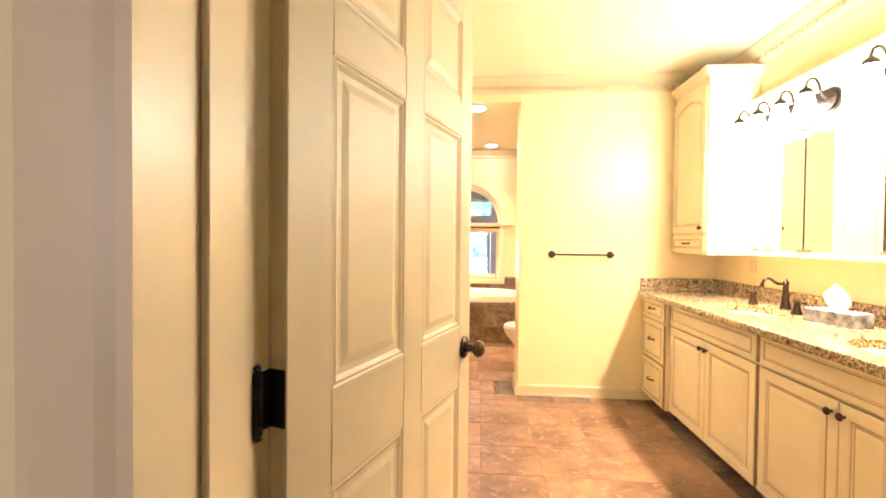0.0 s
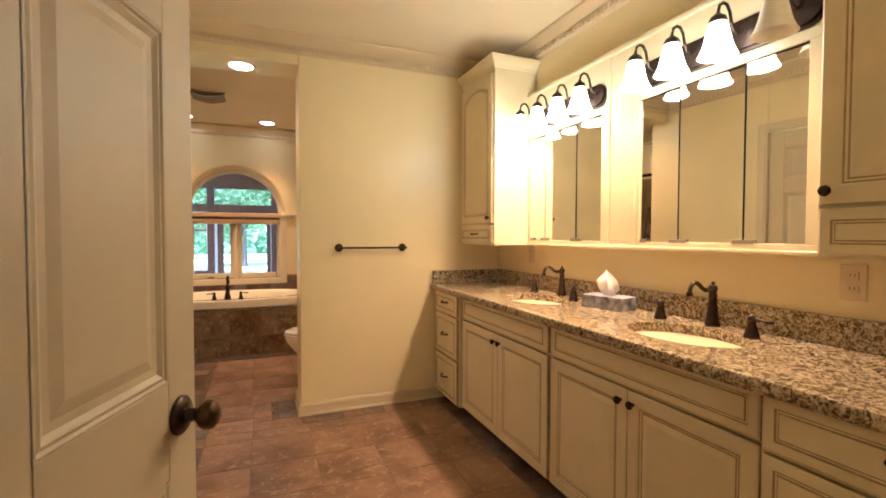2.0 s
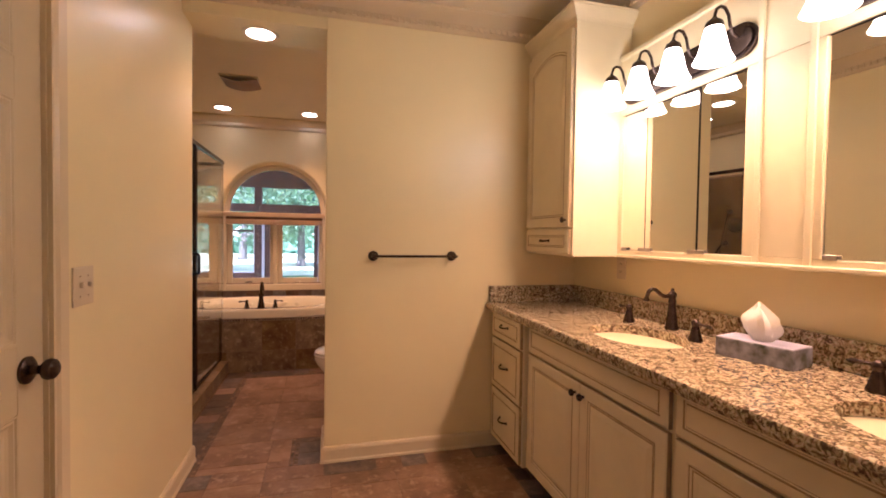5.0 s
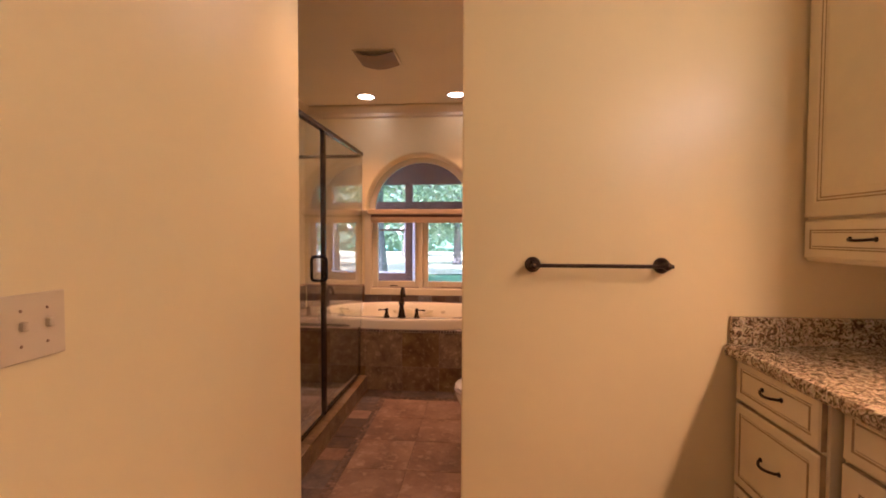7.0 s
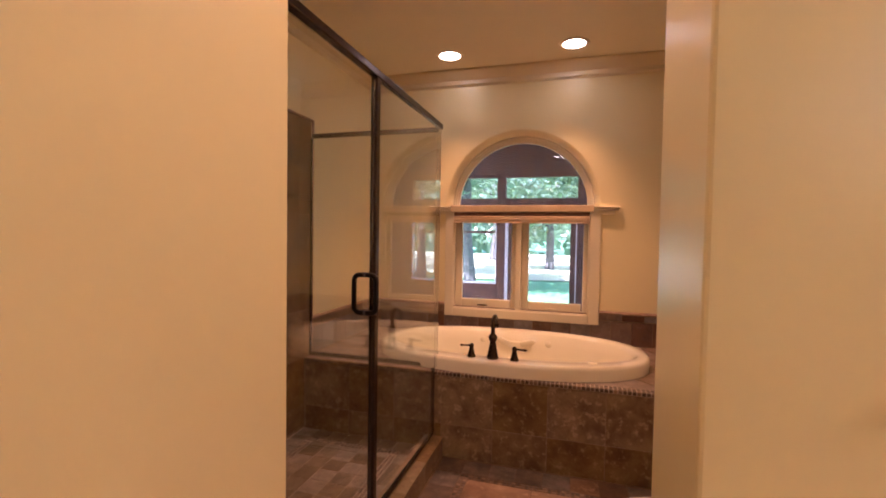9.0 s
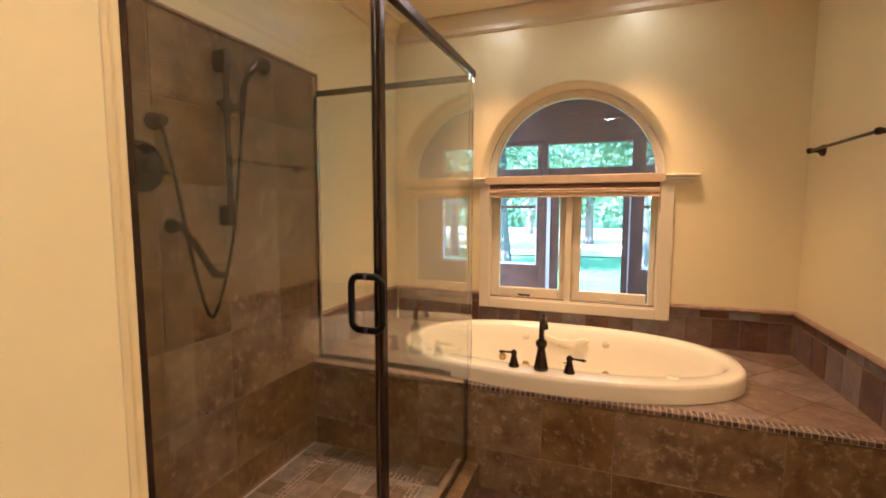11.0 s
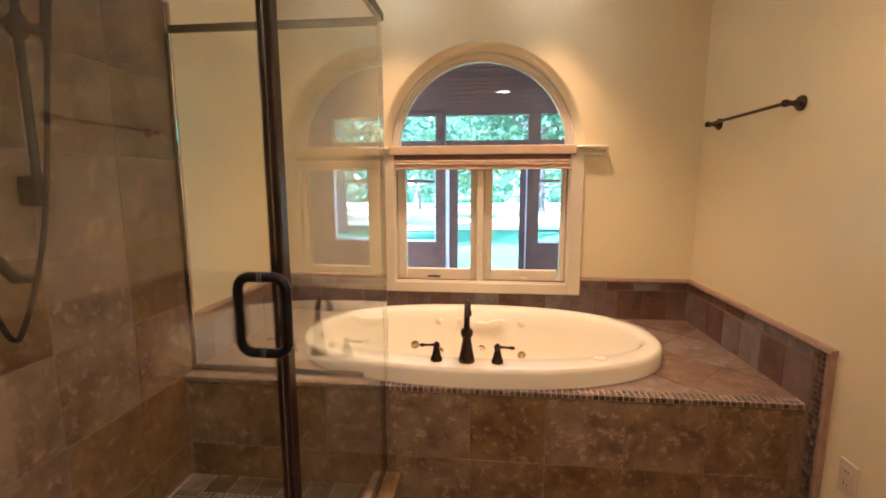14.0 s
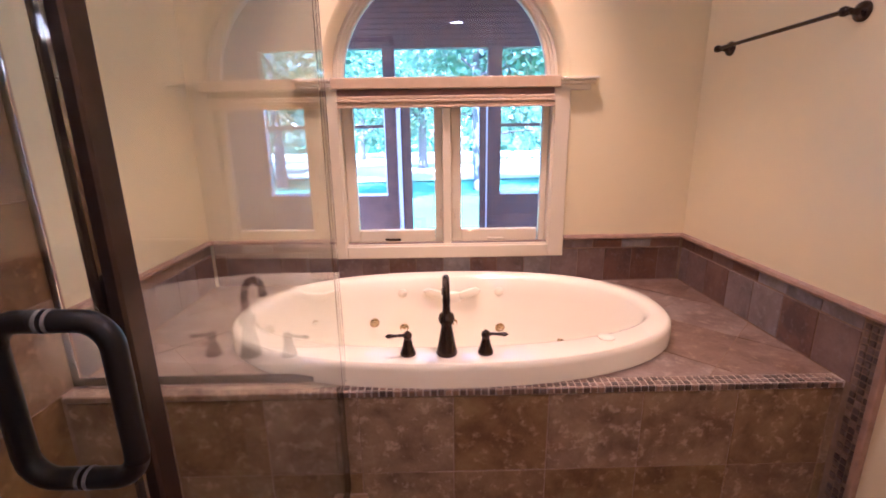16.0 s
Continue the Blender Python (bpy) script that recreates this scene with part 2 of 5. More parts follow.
LEAF = mat("leaf", (0.16, 0.245, 0.17), 0.5, color2=(0.06, 0.125, 0.085), scale=3)
leaf_nodes = LEAF.node_tree
thin, both = leaf_nodes.nodes.new("ShaderNodeBsdfTranslucent"), leaf_nodes.nodes.new("ShaderNodeMixShader")
thin.inputs["Color"].default_value, both.inputs[0].default_value = (0.24, 0.36, 0.16, 1), 0.45
leaf_nodes.links.new(leaf_nodes.nodes["Principled BSDF"].outputs[0], both.inputs[1])
leaf_nodes.links.new(thin.outputs[0], both.inputs[2])
leaf_nodes.links.new(both.outputs[0], leaf_nodes.nodes["Material Output"].inputs["Surface"])
FIELD = mat("dry_field", (0.52, 0.50, 0.34), 0.9, color2=(0.40, 0.42, 0.24), scale=0.4, bump=0.5, bscale=10)
BARK = mat("bark", (0.17, 0.15, 0.14), 0.9, color2=(0.09, 0.077, 0.07), scale=14, bump=0.9, bscale=30)
TISSUE = mat("tissue_paper", (0.88, 0.86, 0.82), 0.9, var=0.03, bump=0.2, bscale=40)
BOXP = mat("tissue_box_print", (0.45, 0.46, 0.60), 0.45, color2=(0.04, 0.055, 0.03), scale=21)
BOXTOP = mat("tissue_box_top", (0.50, 0.50, 0.68), 0.45, var=0.3, scale=14)
VENTM = mat("vent_grille", (0.30, 0.21, 0.15), 0.6, var=0.2)
PLAINW = mat("bedroom_wall", (0.72, 0.64, 0.56), 0.7, var=0.05, scale=2, bump=0.1)
CARPET = mat("bedroom_carpet", (0.42, 0.35, 0.28), 0.95, var=0.2, scale=30, bump=0.5)


# ---- mesh helpers ----
def mesh_ob(name, bm, material, smooth=False):
    me = bpy.data.meshes.new(name)
    bmesh.ops.recalc_face_normals(bm, faces=bm.faces)
    bm.to_mesh(me)
    bm.free()
    me.materials.append(material)
    if smooth:
        me.shade_smooth()
        me.set_sharp_from_angle(angle=radians(38))
    return new(name, me)


def part(name, bm, material, parent, label="", smooth=False):
    o = mesh_ob(name, bm, material, smooth)
    o.parent = parent
    if label:
        o["label"] = label
    return o


def thing(name, at, label, category, group="", turn=0):
    o = new(name)
    o.matrix_basis = pose(*at, 0, 0, turn)
    return tagged(o, label, category, group)


def structure(name, bm, material, label, category="", smooth=False):
    return tagged(mesh_ob(name, bm, material, smooth), label, category or name.split("_")[0], kind="structure")


def add_box(bm, x0, x1, y0, y1, z0, z1, bevel=0.0, seg=1):
    vs = [bm.verts.new(p) for p in ((x0, y0, z0), (x1, y0, z0), (x1, y1, z0), (x0, y1, z0), (x0, y0, z1), (x1, y0, z1), (x1, y1, z1), (x0, y1, z1))]
    fs = [bm.faces.new([vs[i] for i in f]) for f in ((0, 3, 2, 1), (4, 5, 6, 7), (0, 1, 5, 4), (1, 2, 6, 5), (2, 3, 7, 6), (3, 0, 4, 7))]
    if bevel:
        es = {e for f in fs for e in f.edges}
        bmesh.ops.bevel(bm, geom=list(es), offset=bevel, segments=seg, affect="EDGES", profile=0.5)
    return bm


def box(x0, x1, y0, y1, z0, z1, bevel=0.0, seg=1):
    return add_box(bmesh.new(), x0, x1, y0, y1, z0, z1, bevel, seg)


def add_lathe(bm, prof, seg=20, m=Matrix()):
    """prof: (radius, height) from bottom to top, turned about z and placed by m."""
    rings = []
    for r, z in prof:
        if r < 1e-5:
            rings.append([bm.verts.new(m @ Vector((0, 0, z)))])
        else:
            rings.append([bm.verts.new(m @ Vector((r * math.cos(2 * math.pi * i / seg), r * math.sin(2 * math.pi * i / seg), z))) for i in range(seg)])
    for a, b in zip(rings, rings[1:]):
        for i in range(seg):
            j = (i + 1) % seg
            if len(a) == 1 and len(b) == 1:
                continue
            if len(a) == 1:
                bm.faces.new((a[0], b[i], b[j]))
            elif len(b) == 1:
                bm.faces.new((a[i], a[j], b[0]))
            else:
                bm.faces.new((a[i], a[j], b[j], b[i]))
    return bm


def lathe(prof, seg=20, m=Matrix()):
    return add_lathe(bmesh.new(), prof, seg, m)


def add_tube(bm, pts, r, seg=10, r_end=None):
    """A round bar along points, capped."""
    pts = [Vector(p) for p in pts]
    rings, up = [], Vector((0.13, 0.21, 0.97))
    for i, p in enumerate(pts):
        d = (pts[min(i + 1, len(pts) - 1)] - pts[max(i - 1, 0)]).normalized()
        a = d.cross(up)
        if a.length < 0.1:
            a = d.cross(Vector((1, 0, 0)))
        a.normalize()
        b = d.cross(a)
        k = r if r_end is None else r + (r_end - r) * i / (len(pts) - 1)
        rings.append([bm.verts.new(p + k * (math.cos(2 * math.pi * j / seg) * a + math.sin(2 * math.pi * j / seg) * b)) for j in range(seg)])
    for a, b in zip(rings, rings[1:]):
        for j in range(seg):
            bm.faces.new((a[j], a[(j + 1) % seg], b[(j + 1) % seg], b[j]))
    bm.faces.new(rings[0])
    bm.faces.new(rings[-1])
    return bm


def tube(pts, r, seg=10, r_end=None):
    return add_tube(bmesh.new(), pts, r, seg, r_end)


def curve_pts(fn, n):
    return [fn(i / n) for i in range(n + 1)]


def add_prism(bm, pts, place, d0, d1):
    """A flat outline pts (u, v), pushed from depth d0 to d1; place(u, v, d) gives the point."""
    a = [bm.verts.new(place(u, v, d0)) for u, v in pts]
    b = [bm.verts.new(place(u, v, d1)) for u, v in pts]
    bm.faces.new(a)
    bm.faces.new(b[::-1])
    for i in range(len(pts)):
        j = (i + 1) % len(pts)
        bm.faces.new((a[i], b[i], b[j], a[j]))
    return bm


def run_profile(prof, start, end, out):
    """A moulding: outline prof (out from wall, z) run straight from start to end (x, y); out: unit (x, y) away from the wall."""
    bm = bmesh.new()
    ends = [[bm.verts.new((p[0] + out[0] * u, p[1] + out[1] * u, z)) for u, z in prof] for p in (start, end)]
    a, b = ends
    for i in range(len(prof)):
        j = (i + 1) % len(prof)
        bm.faces.new((a[i], a[j], b[j], b[i]))
    bm.faces.new(a)
    bm.faces.new(b)
    return bm


# ---- the plan ----
XL, XM, YD, YT, YB, XR, YF, ZC, XS = -0.382, 1.85, 0.40, 3.42, 3.72, 0.99, 6.27, 2.55, -1.45
DX0, DX1, DH = -0.33, 0.545, 2.05
SOFFIT = 2.37
WX, WZ, WR = -0.228, 1.50, 0.54  # arch of the window: middle, spring line, radius in the wall

structure("wall_left", box(XL - 0.12, XL, YD, 1.50, 0, ZC), PAINT, "cream painted wall beside the entrance door")
structure("wall_left_far", box(XL - 0.12, XL, 2.29, 3.60, 0, ZC, 0.004), PAINT, "cream painted wall with a light switch")
structure("wall_left_head", box(XL - 0.12, XL, 1.50, 2.29, 2.05, ZC), PAINT, "cream painted wall above a closed door")
structure("wall_closet", box(XL - 0.9, XL - 0.75, 1.3, 2.5, 0, ZC), PAINT, "plain wall behind the closed door")
structure("wall_mirror", box(XM, XM + 0.12, YD, YT, 0, ZC), PAINT, "cream painted wall behind the vanity")
structure("wall_towel", box(0.32, XM + 0.12, YT, YB, 0, ZC, 0.006, 2), PAINT, "cream painted partition wall with a towel bar")
structure("wall_soffit", box(XL, 0.32, YT, YB, SOFFIT, ZC), PAINT, "cream painted soffit over the passage")
structure("wall_shower_back", box(XS - 0.1, XL - 0.12, 3.48, 3.60, 0, ZC), PAINT, "painted wall behind the shower")
structure("wall_shower_return", box(XS - 0.1, -0.585, 3.60, 3.735, 0, ZC), PAINT, "painted return wall at the shower opening")
structure("wall_shower_left", box(XS - 0.12, XS, 3.735, YF, 0, ZC), PAINT, "cream painted wall above the shower tiles")
structure("wall_right", box(XR, XR + 0.12, YB, YF, 0, ZC), PAINT, "cream painted wall beside the tub")
structure("wall_door_left", box(XL - 0.12, DX0 - 0.02, 0.18, YD, 0, ZC), PAINT, "painted wall beside the entrance door")
structure("wall_door_right", box(DX1 + 0.02, XM + 0.12, 0.18, YD, 0, ZC), PAINT, "painted wall beside the entrance door")
structure("wall_door_head", box(DX0 - 0.02, DX1 + 0.02, 0.18, YD, DH + 0.02, ZC), PAINT, "painted wall above the entrance door")
for n, b in (("west", (-1.7, -1.6, -2.3, 0.18)), ("east", (2.0, 2.1, -2.3, 0.18)), ("south_low", (-1.7, 2.1, -2.4, -2.3))):
    structure("wall_bedroom_" + n, box(*b, 0, ZC if n != "south_low" else 0.8), PLAINW, "plain painted bedroom wall")
# unseen opening added to go with the lamp, closed by the curtain below
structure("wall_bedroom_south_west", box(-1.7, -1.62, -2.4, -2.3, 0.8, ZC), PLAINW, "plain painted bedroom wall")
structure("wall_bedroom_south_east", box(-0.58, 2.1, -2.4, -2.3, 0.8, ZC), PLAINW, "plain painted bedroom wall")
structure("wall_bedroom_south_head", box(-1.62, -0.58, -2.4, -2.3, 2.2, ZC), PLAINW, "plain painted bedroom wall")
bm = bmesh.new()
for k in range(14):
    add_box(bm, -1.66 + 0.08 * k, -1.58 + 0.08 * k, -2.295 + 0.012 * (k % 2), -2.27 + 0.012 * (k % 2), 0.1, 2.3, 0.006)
cur = thing("curtain", (0, 0, 0), "unseen beige curtain closing the added bedroom opening", "curtain")
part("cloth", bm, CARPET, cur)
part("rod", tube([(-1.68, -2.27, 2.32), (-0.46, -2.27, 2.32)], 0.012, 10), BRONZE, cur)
structure("wall_bedroom_north", box(-1.7, XL - 0.12, 0.18, 0.30, 0, ZC), PLAINW, "plain painted bedroom wall")
structure("wall_bedroom_corner", box(XM + 0.12, 2.1, 0.18, 0.30, 0, ZC), PLAINW, "plain painted bedroom wall")
structure("floor_bedroom", box(-1.7, 2.1, -2.4, 0.29, -0.1, -0.002), CARPET, "beige bedroom carpet")
structure("ceiling_bedroom", box(-1.7, 2.1, -2.4, 0.18, ZC, ZC + 0.1), CEIL, "plain bedroom ceiling")
structure("ceiling", box(XL - 0.12, XM + 0.12, 0.18, YT, ZC, ZC + 0.1), CEIL, "warm white painted ceiling of the vanity room")
structure("ceiling_bath", box(XS - 0.12, XR + 0.12, 3.48, YF + 0.18, ZC + 0.002, ZC + 0.1), CEIL, "warm white painted ceiling of the tub room")

# far wall with its arched opening
bm = bmesh.new()
fw = lambda u, v, d: (u, d, v)
FX0, FX1, FZ0, FZS = WX - WR, WX + WR, 0.665, WZ
AR = 0.585  # the arch is wider than the opening under it
for pts in ([(XS - 0.12, 0), (FX0, 0), (FX0, FZS), (XS - 0.12, FZS)], [(XS - 0.12, FZS), (WX - AR, FZS), (WX - AR, ZC), (XS - 0.12, ZC)], [(FX1, 0), (XR + 0.12, 0), (XR + 0.12, FZS), (FX1, FZS)], [(WX + AR, FZS), (XR + 0.12, FZS), (XR + 0.12, ZC), (WX + AR, ZC)], [(FX0, 0), (FX1, 0), (FX1, FZ0), (FX0, FZ0)]):
    add_prism(bm, pts, fw, YF, YF + 0.18)
N = 40
arc = [(WX + AR * math.cos(math.pi * (1 - i / N)), WZ + AR * math.sin(math.pi * (1 - i / N))) for i in range(N + 1)]
for (u0, v0), (u1, v1) in zip(arc, arc[1:]):
    add_prism(bm, [(u0, v0), (u1, v1), (u1, ZC), (u0, ZC)], fw, YF, YF + 0.18)
wall_far = structure("wall_far", bm, PAINT, "cream painted wall with an arched window opening", "wall")

# crown mouldings with dentils, baseboards
CROWN = [(0, ZC), (0.085, ZC), (0.085, ZC - 0.014), (0.07, ZC - 0.03), (0.045, ZC - 0.052), (0.024, ZC - 0.07), (0.024, ZC - 0.1), (0.012, ZC - 0.112), (0, ZC - 0.115)]
BASE = [(0, 0), (0.02, 0), (0.02, 0.012), (0.015, 0.018), (0.015, 0.07), (0.011, 0.082), (0.004, 0.088), (0, 0.088)]
runs = (("towel", (XL, YT), (XM, YT), (0, -1)), ("mirror", (XM, YT), (XM, YD), (-1, 0)), ("left", (XL, YD), (XL, 3.42), (1, 0)), ("entrance", (XL, YD), (XM, YD), (0, 1)),
        ("far", (XS, YF), (XR, YF), (0, -1)), ("right", (XR, YB), (XR, YF), (-1, 0)), ("shower", (XS, 3.735), (XS, YF), (1, 0)))
for i, (n, a, b, o) in enumerate(runs):
    t = structure("trim_crown_" + n, run_profile(CROWN, a, b, o), TRIM, "cream painted crown moulding with small dentils", "trim")
    if i > 3:
        continue
    d = Vector((b[0] - a[0], b[1] - a[1]))
    L = d.length
    d.normalize()
    bm = bmesh.new()
    for k in range(int(L / 0.036)):
        p = Vector(a) + d * (0.018 + 0.036 * k)
        q0, q1 = p - d * 0.011, p + d * 0.011
        xs = [q0.x, q1.x, q0.x + o[0] * 0.038, q1.x + o[0] * 0.038]
        ys = [q0.y, q1.y, q0.y + o[1] * 0.038, q1.y + o[1] * 0.038]
        add_box(bm, min(xs), max(xs), min(ys), max(ys), ZC - 0.097, ZC - 0.073)
    dn = part("dentils", bm, TRIM, t)
    dn["kind"] = "stuff"
for n, a, b, o in (("towel", (0.32, YT), (1.42, YT), (0, -1)), ("jamb", (0.32, YT - 0.016), (0.32, YB), (-1, 0)), ("left", (XL, 2.37), (XL, 3.60), (1, 0)), ("left_near", (XL, YD), (XL, 1.43), (1, 0)),
                   ("right", (XR, YB), (XR, 5.145), (-1, 0)), ("back", (0.32, YB), (XR, YB), (0, 1)), ("left_end", (-0.60, 3.60), (XL, 3.60), (0, 1))):
    structure("baseboard_" + n, run_profile(BASE, a, b, o), TRIM, "cream painted baseboard", "baseboard")


# ---- doors ----
def loops_panel(bm, w, h, steps, place, arch=0.0, glaze=()):
    """A moulded rectangle: steps of (inset, depth), joined ring by ring; place(u, v, d). Rings listed in glaze take the second material."""
    n = 12 if arch else 1
    rings = []
    for off, dep in steps:
        pts = [(off, off), (w - off, off)]
        rise = arch if off > 0.03 else 0.0
        for i in range(n + 1):
            u = w - off - (w - 2 * off) * i / n
            k = (u - off) / max(1e-6, w - 2 * off) * 2 - 1
            pts.append((u, h - off - rise * (k * k)))
        rings.append([bm.verts.new(place(u, v, dep)) for u, v in pts])
    for r, (a, b) in enumerate(zip(rings, rings[1:])):
        for i in range(len(a)):
            f = bm.faces.new((a[i], a[(i + 1) % len(a)], b[(i + 1) % len(a)], b[i]))
            f.material_index = 1 if r in glaze else 0
    bm.faces.new(rings[-1])
    return bm


def six_panel_leaf(parent, w, h, x=0.0, hinge=0.102, latch=0.102):
    """Door leaf from (x,0,0) along +x, 38 mm thick about y = 0, with moulded panels on both faces."""
    mid = 0.095
    pw = (w - hinge - latch - mid) / 2
    xs = (x, x + hinge, x + hinge + pw, x + hinge + pw + mid, x + w - latch, x + w)
    rows = ((0.23, 0.57), (0.968, 0.59), (1.655, 0.255))
    leaf = bmesh.new()
    add_box(leaf, x, x + w, -0.011, 0.011, 0, h)
    part("leaf", leaf, DOORP, parent)
    for s in (1, -1):
        y0, y1 = sorted((0.011 * s, 0.019 * s))
        for x0, x1 in zip(xs[::2], xs[1::2]):
            part("stile", box(x0, x1, y0, y1, 0, h, 0.0015), DOORP, parent)
        zs = [0] + [z for r in rows for z in (r[0], r[0] + r[1])] + [h]
        for z0, z1 in zip(zs[::2], zs[1::2]):
            for x0 in (xs[1], xs[3]):
                part("rail", box(x0, x0 + pw, y0, y1, z0, z1, 0.0015), DOORP, parent)
        for z0, hh in rows:
            for x0 in (xs[1], xs[3]):
                bm = bmesh.new()
                loops_panel(bm, pw, hh, ((0, 0.0195), (0.004, 0.0195), (0.008, 0.0165), (0.013, 0.0175), (0.022, 0.0125), (0.034, 0.0115), (0.052, 0.0155), (0.056, 0.0155)), lambda u, v, d: (x0 + u, s * d, z0 + v))
                part("panel", bm, DOORP, parent)


def door_knob(parent, x, y, z, s, material=BRONZE):
    """Rosette, neck and ball on a leaf's face; s: the way out along y."""
    m = Matrix.Translation((x, y, z)) @ pose(0, 0, 0, -90 * s)
    k = part("knob", lathe([(0, 0.028), (0.011, 0.028), (0.015, 0.034), (0.024, 0.041), (0.027, 0.05), (0.0245, 0.06), (0.015, 0.067), (0, 0.069)], 24, m), material, parent, "worn oil-rubbed bronze knob", True)
    part("rosette", lathe([(0, 0), (0.034, 0), (0.034, 0.006), (0.026, 0.012), (0.013, 0.014), (0.011, 0.03), (0, 0.03)], 24, m), BRONZE, parent, smooth=True)


entry = thing("door_1", (DX0 + 0.012, YD - 0.005, 0.012), "cream six-panel wooden door standing open with bronze knob", "door", turn=72)
entry["kind"] = "structure"
six_panel_leaf(entry, 0.842, 2.03, 0.034, 0.112, 0.092)
door_knob(entry, 0.818, -0.019, 0.90, -1, BRASSY)
door_knob(entry, 0.818, 0.019, 0.90, 1)
for z in (0.22, 0.99, 1.78):
    # leaf on the door's edge, leaf on the jamb and a knuckle with ball tips
    hb = box(0.0315, 0.0338, -0.017, 0.017, z - 0.045, z + 0.045, 0.001)
    add_box(hb, -0.004, 0.0312, 0.0105, 0.013, z - 0.045, z + 0.045, 0.001)
    for k in range(5):
        add_tube(hb, [(0.004, 0.009, z - 0.047 + 0.019 * k), (0.004, 0.009, z - 0.047 + 0.019 * k + 0.0175)], 0.0075, 12)
    for e in (-1, 1):
        add_lathe(hb, [(0, -0.006), (0.005, -0.004), (0.007, 0), (0.005, 0.004), (0, 0.006)], 10, Matrix.Translation((0.004, 0.009, z + e * 0.052)))
    part("hinge", hb, BLACK, entry, "black iron hinge")

closet = thing("door_2", (XL - 0.03, 2.285, 0.012), "cream six-panel wooden door closed with dark bronze knob", "door", turn=-90)
closet["kind"] = "structure"
six_panel_leaf(closet, 0.78, 2.03)
door_knob(closet, 0.07, 0.019, 0.90, 1)
part("latch_plate", box(0.0, 0.003, -0.012, 0.012, 0.87, 0.93), BLACK, closet)

CASE = [(0, 0), (0.07, 0), (0.07, 0.012), (0.06, 0.017), (0.02, 0.017), (0.01, 0.011), (0, 0.011)]


def casing(name, place, height, width, label, k=1.0):
    """Two legs and a head of moulded casing; place(u along wall, z, out)."""
    c = tagged(new(name), label, "trim", kind="structure")
    for tag, u0, dirn in (("leg", 0, -1), ("leg", width, 1)):
        bm = bmesh.new()
        a, b = ([bm.verts.new(place(u0 + dirn * p * k, z, q)) for p, q in CASE] for z in (0.0, height + 0.07 * k))
        for i in range(len(CASE)):
            j = (i + 1) % len(CASE)
            bm.faces.new((a[i], a[j], b[j], b[i]))
        bm.faces.new(a)
        bm.faces.new(b)
        part(tag, bm, TRIM, c)
    bm = bmesh.new()
    a, b = ([bm.verts.new(place(u, height + p * k, q)) for p, q in CASE] for u in (0.0005, width - 0.0005))
    for i in range(len(CASE)):
        j = (i + 1) % len(CASE)
        bm.faces.new((a[i], a[j], b[j], b[i]))
    bm.faces.new(a)
    bm.faces.new(b)
    part("head", bm, TRIM, c)
    return c


casing("trim_closet_door", lambda u, z, q: (XL + q, 1.50 + u, z), 2.05, 0.79, "cream door casing on the side wall")
casing("trim_entrance_outside", lambda u, z, q: (DX0 + u, 0.18 - q, z), DH, DX1 - DX0, "cream door casing on the bedroom side", 1.75)
casing("trim_entrance_inside", lambda u, z, q: (DX0 - 0.0 + u, YD + q, z), DH, DX1 - DX0, "cream door casing on the bathroom side")
for n, x0, x1 in (("hinge", DX0 - 0.02, DX0), ("latch", DX1, DX1 + 0.02)):
    j = structure("trim_jamb_" + n, box(x0, x1, 0.18, YD, 0, DH + 0.02), TRIM, "cream door jamb with a stop", "trim")
    part("stop", box(*((x1, x1 + 0.011) if n == "hinge" else (x0 - 0.011, x0)), 0.272, 0.352, 0, DH, 0.002), TRIM, j)
structure("trim_jamb_head", box(DX0, DX1, 0.18, YD, DH, DH + 0.02), TRIM, "cream door jamb head", "trim")
for n, y0, y1 in (("a", 1.50, 1.503), ("b", 2.287, 2.29)):
    structure("trim_closet_jamb_" + n, box(XL - 0.12, XL - 0.0005, y0, y1, 0, 2.05), TRIM, "cream door jamb", "trim")

# ---- vanity ----
VX, VB, VT = 1.347, 0.065, 0.832  # face of the boxes, their underside and top
DOORSTEPS = ((0, 0.0), (0, 0.017), (0.004, 0.02), (0.047, 0.02), (0.052, 0.0165), (0.057, 0.0165), (0.062, 0.013), (0.067, 0.013), (0.088, 0.0185), (0.094, 0.0185))
DRAWSTEPS = ((0, 0.0), (0, 0.015), (0.006, 0.019), (0.03, 0.02), (0.034, 0.0165), (0.038, 0.0165), (0.042, 0.0195), (0.046, 0.0195))


def front_panel(name, parent, y0, y1, z0, z1, steps, x=0.0, arch=0.0):
    """A moulded front facing -x, between y0..y1 and z0..z1 in the parent's frame."""
    bm = bmesh.new()
    loops_panel(bm, y1 - y0, z1 - z0, steps, lambda u, v, d: (x - d, y1 - u, z0 + v), arch, (0, 4, 6) if steps is DOORSTEPS else (0, 3, 5))
    o = part(name, bm, CAB, parent)
    o.data.materials.append(GLAZE)
    return o


def cab_knob(parent, y, z, x=-0.02):
    return part("knob", lathe([(0, 0), (0.006, 0), (0.005, 0.008), (0.008, 0.012), (0.0135, 0.015), (0.0155, 0.02), (0.013, 0.026), (0.006, 0.029), (0, 0.0295)], 16, Matrix.Translation((x, y, z)) @ pose(0, 0, 0, 0, -90)), BRONZE, parent, "dark bronze knob", True)


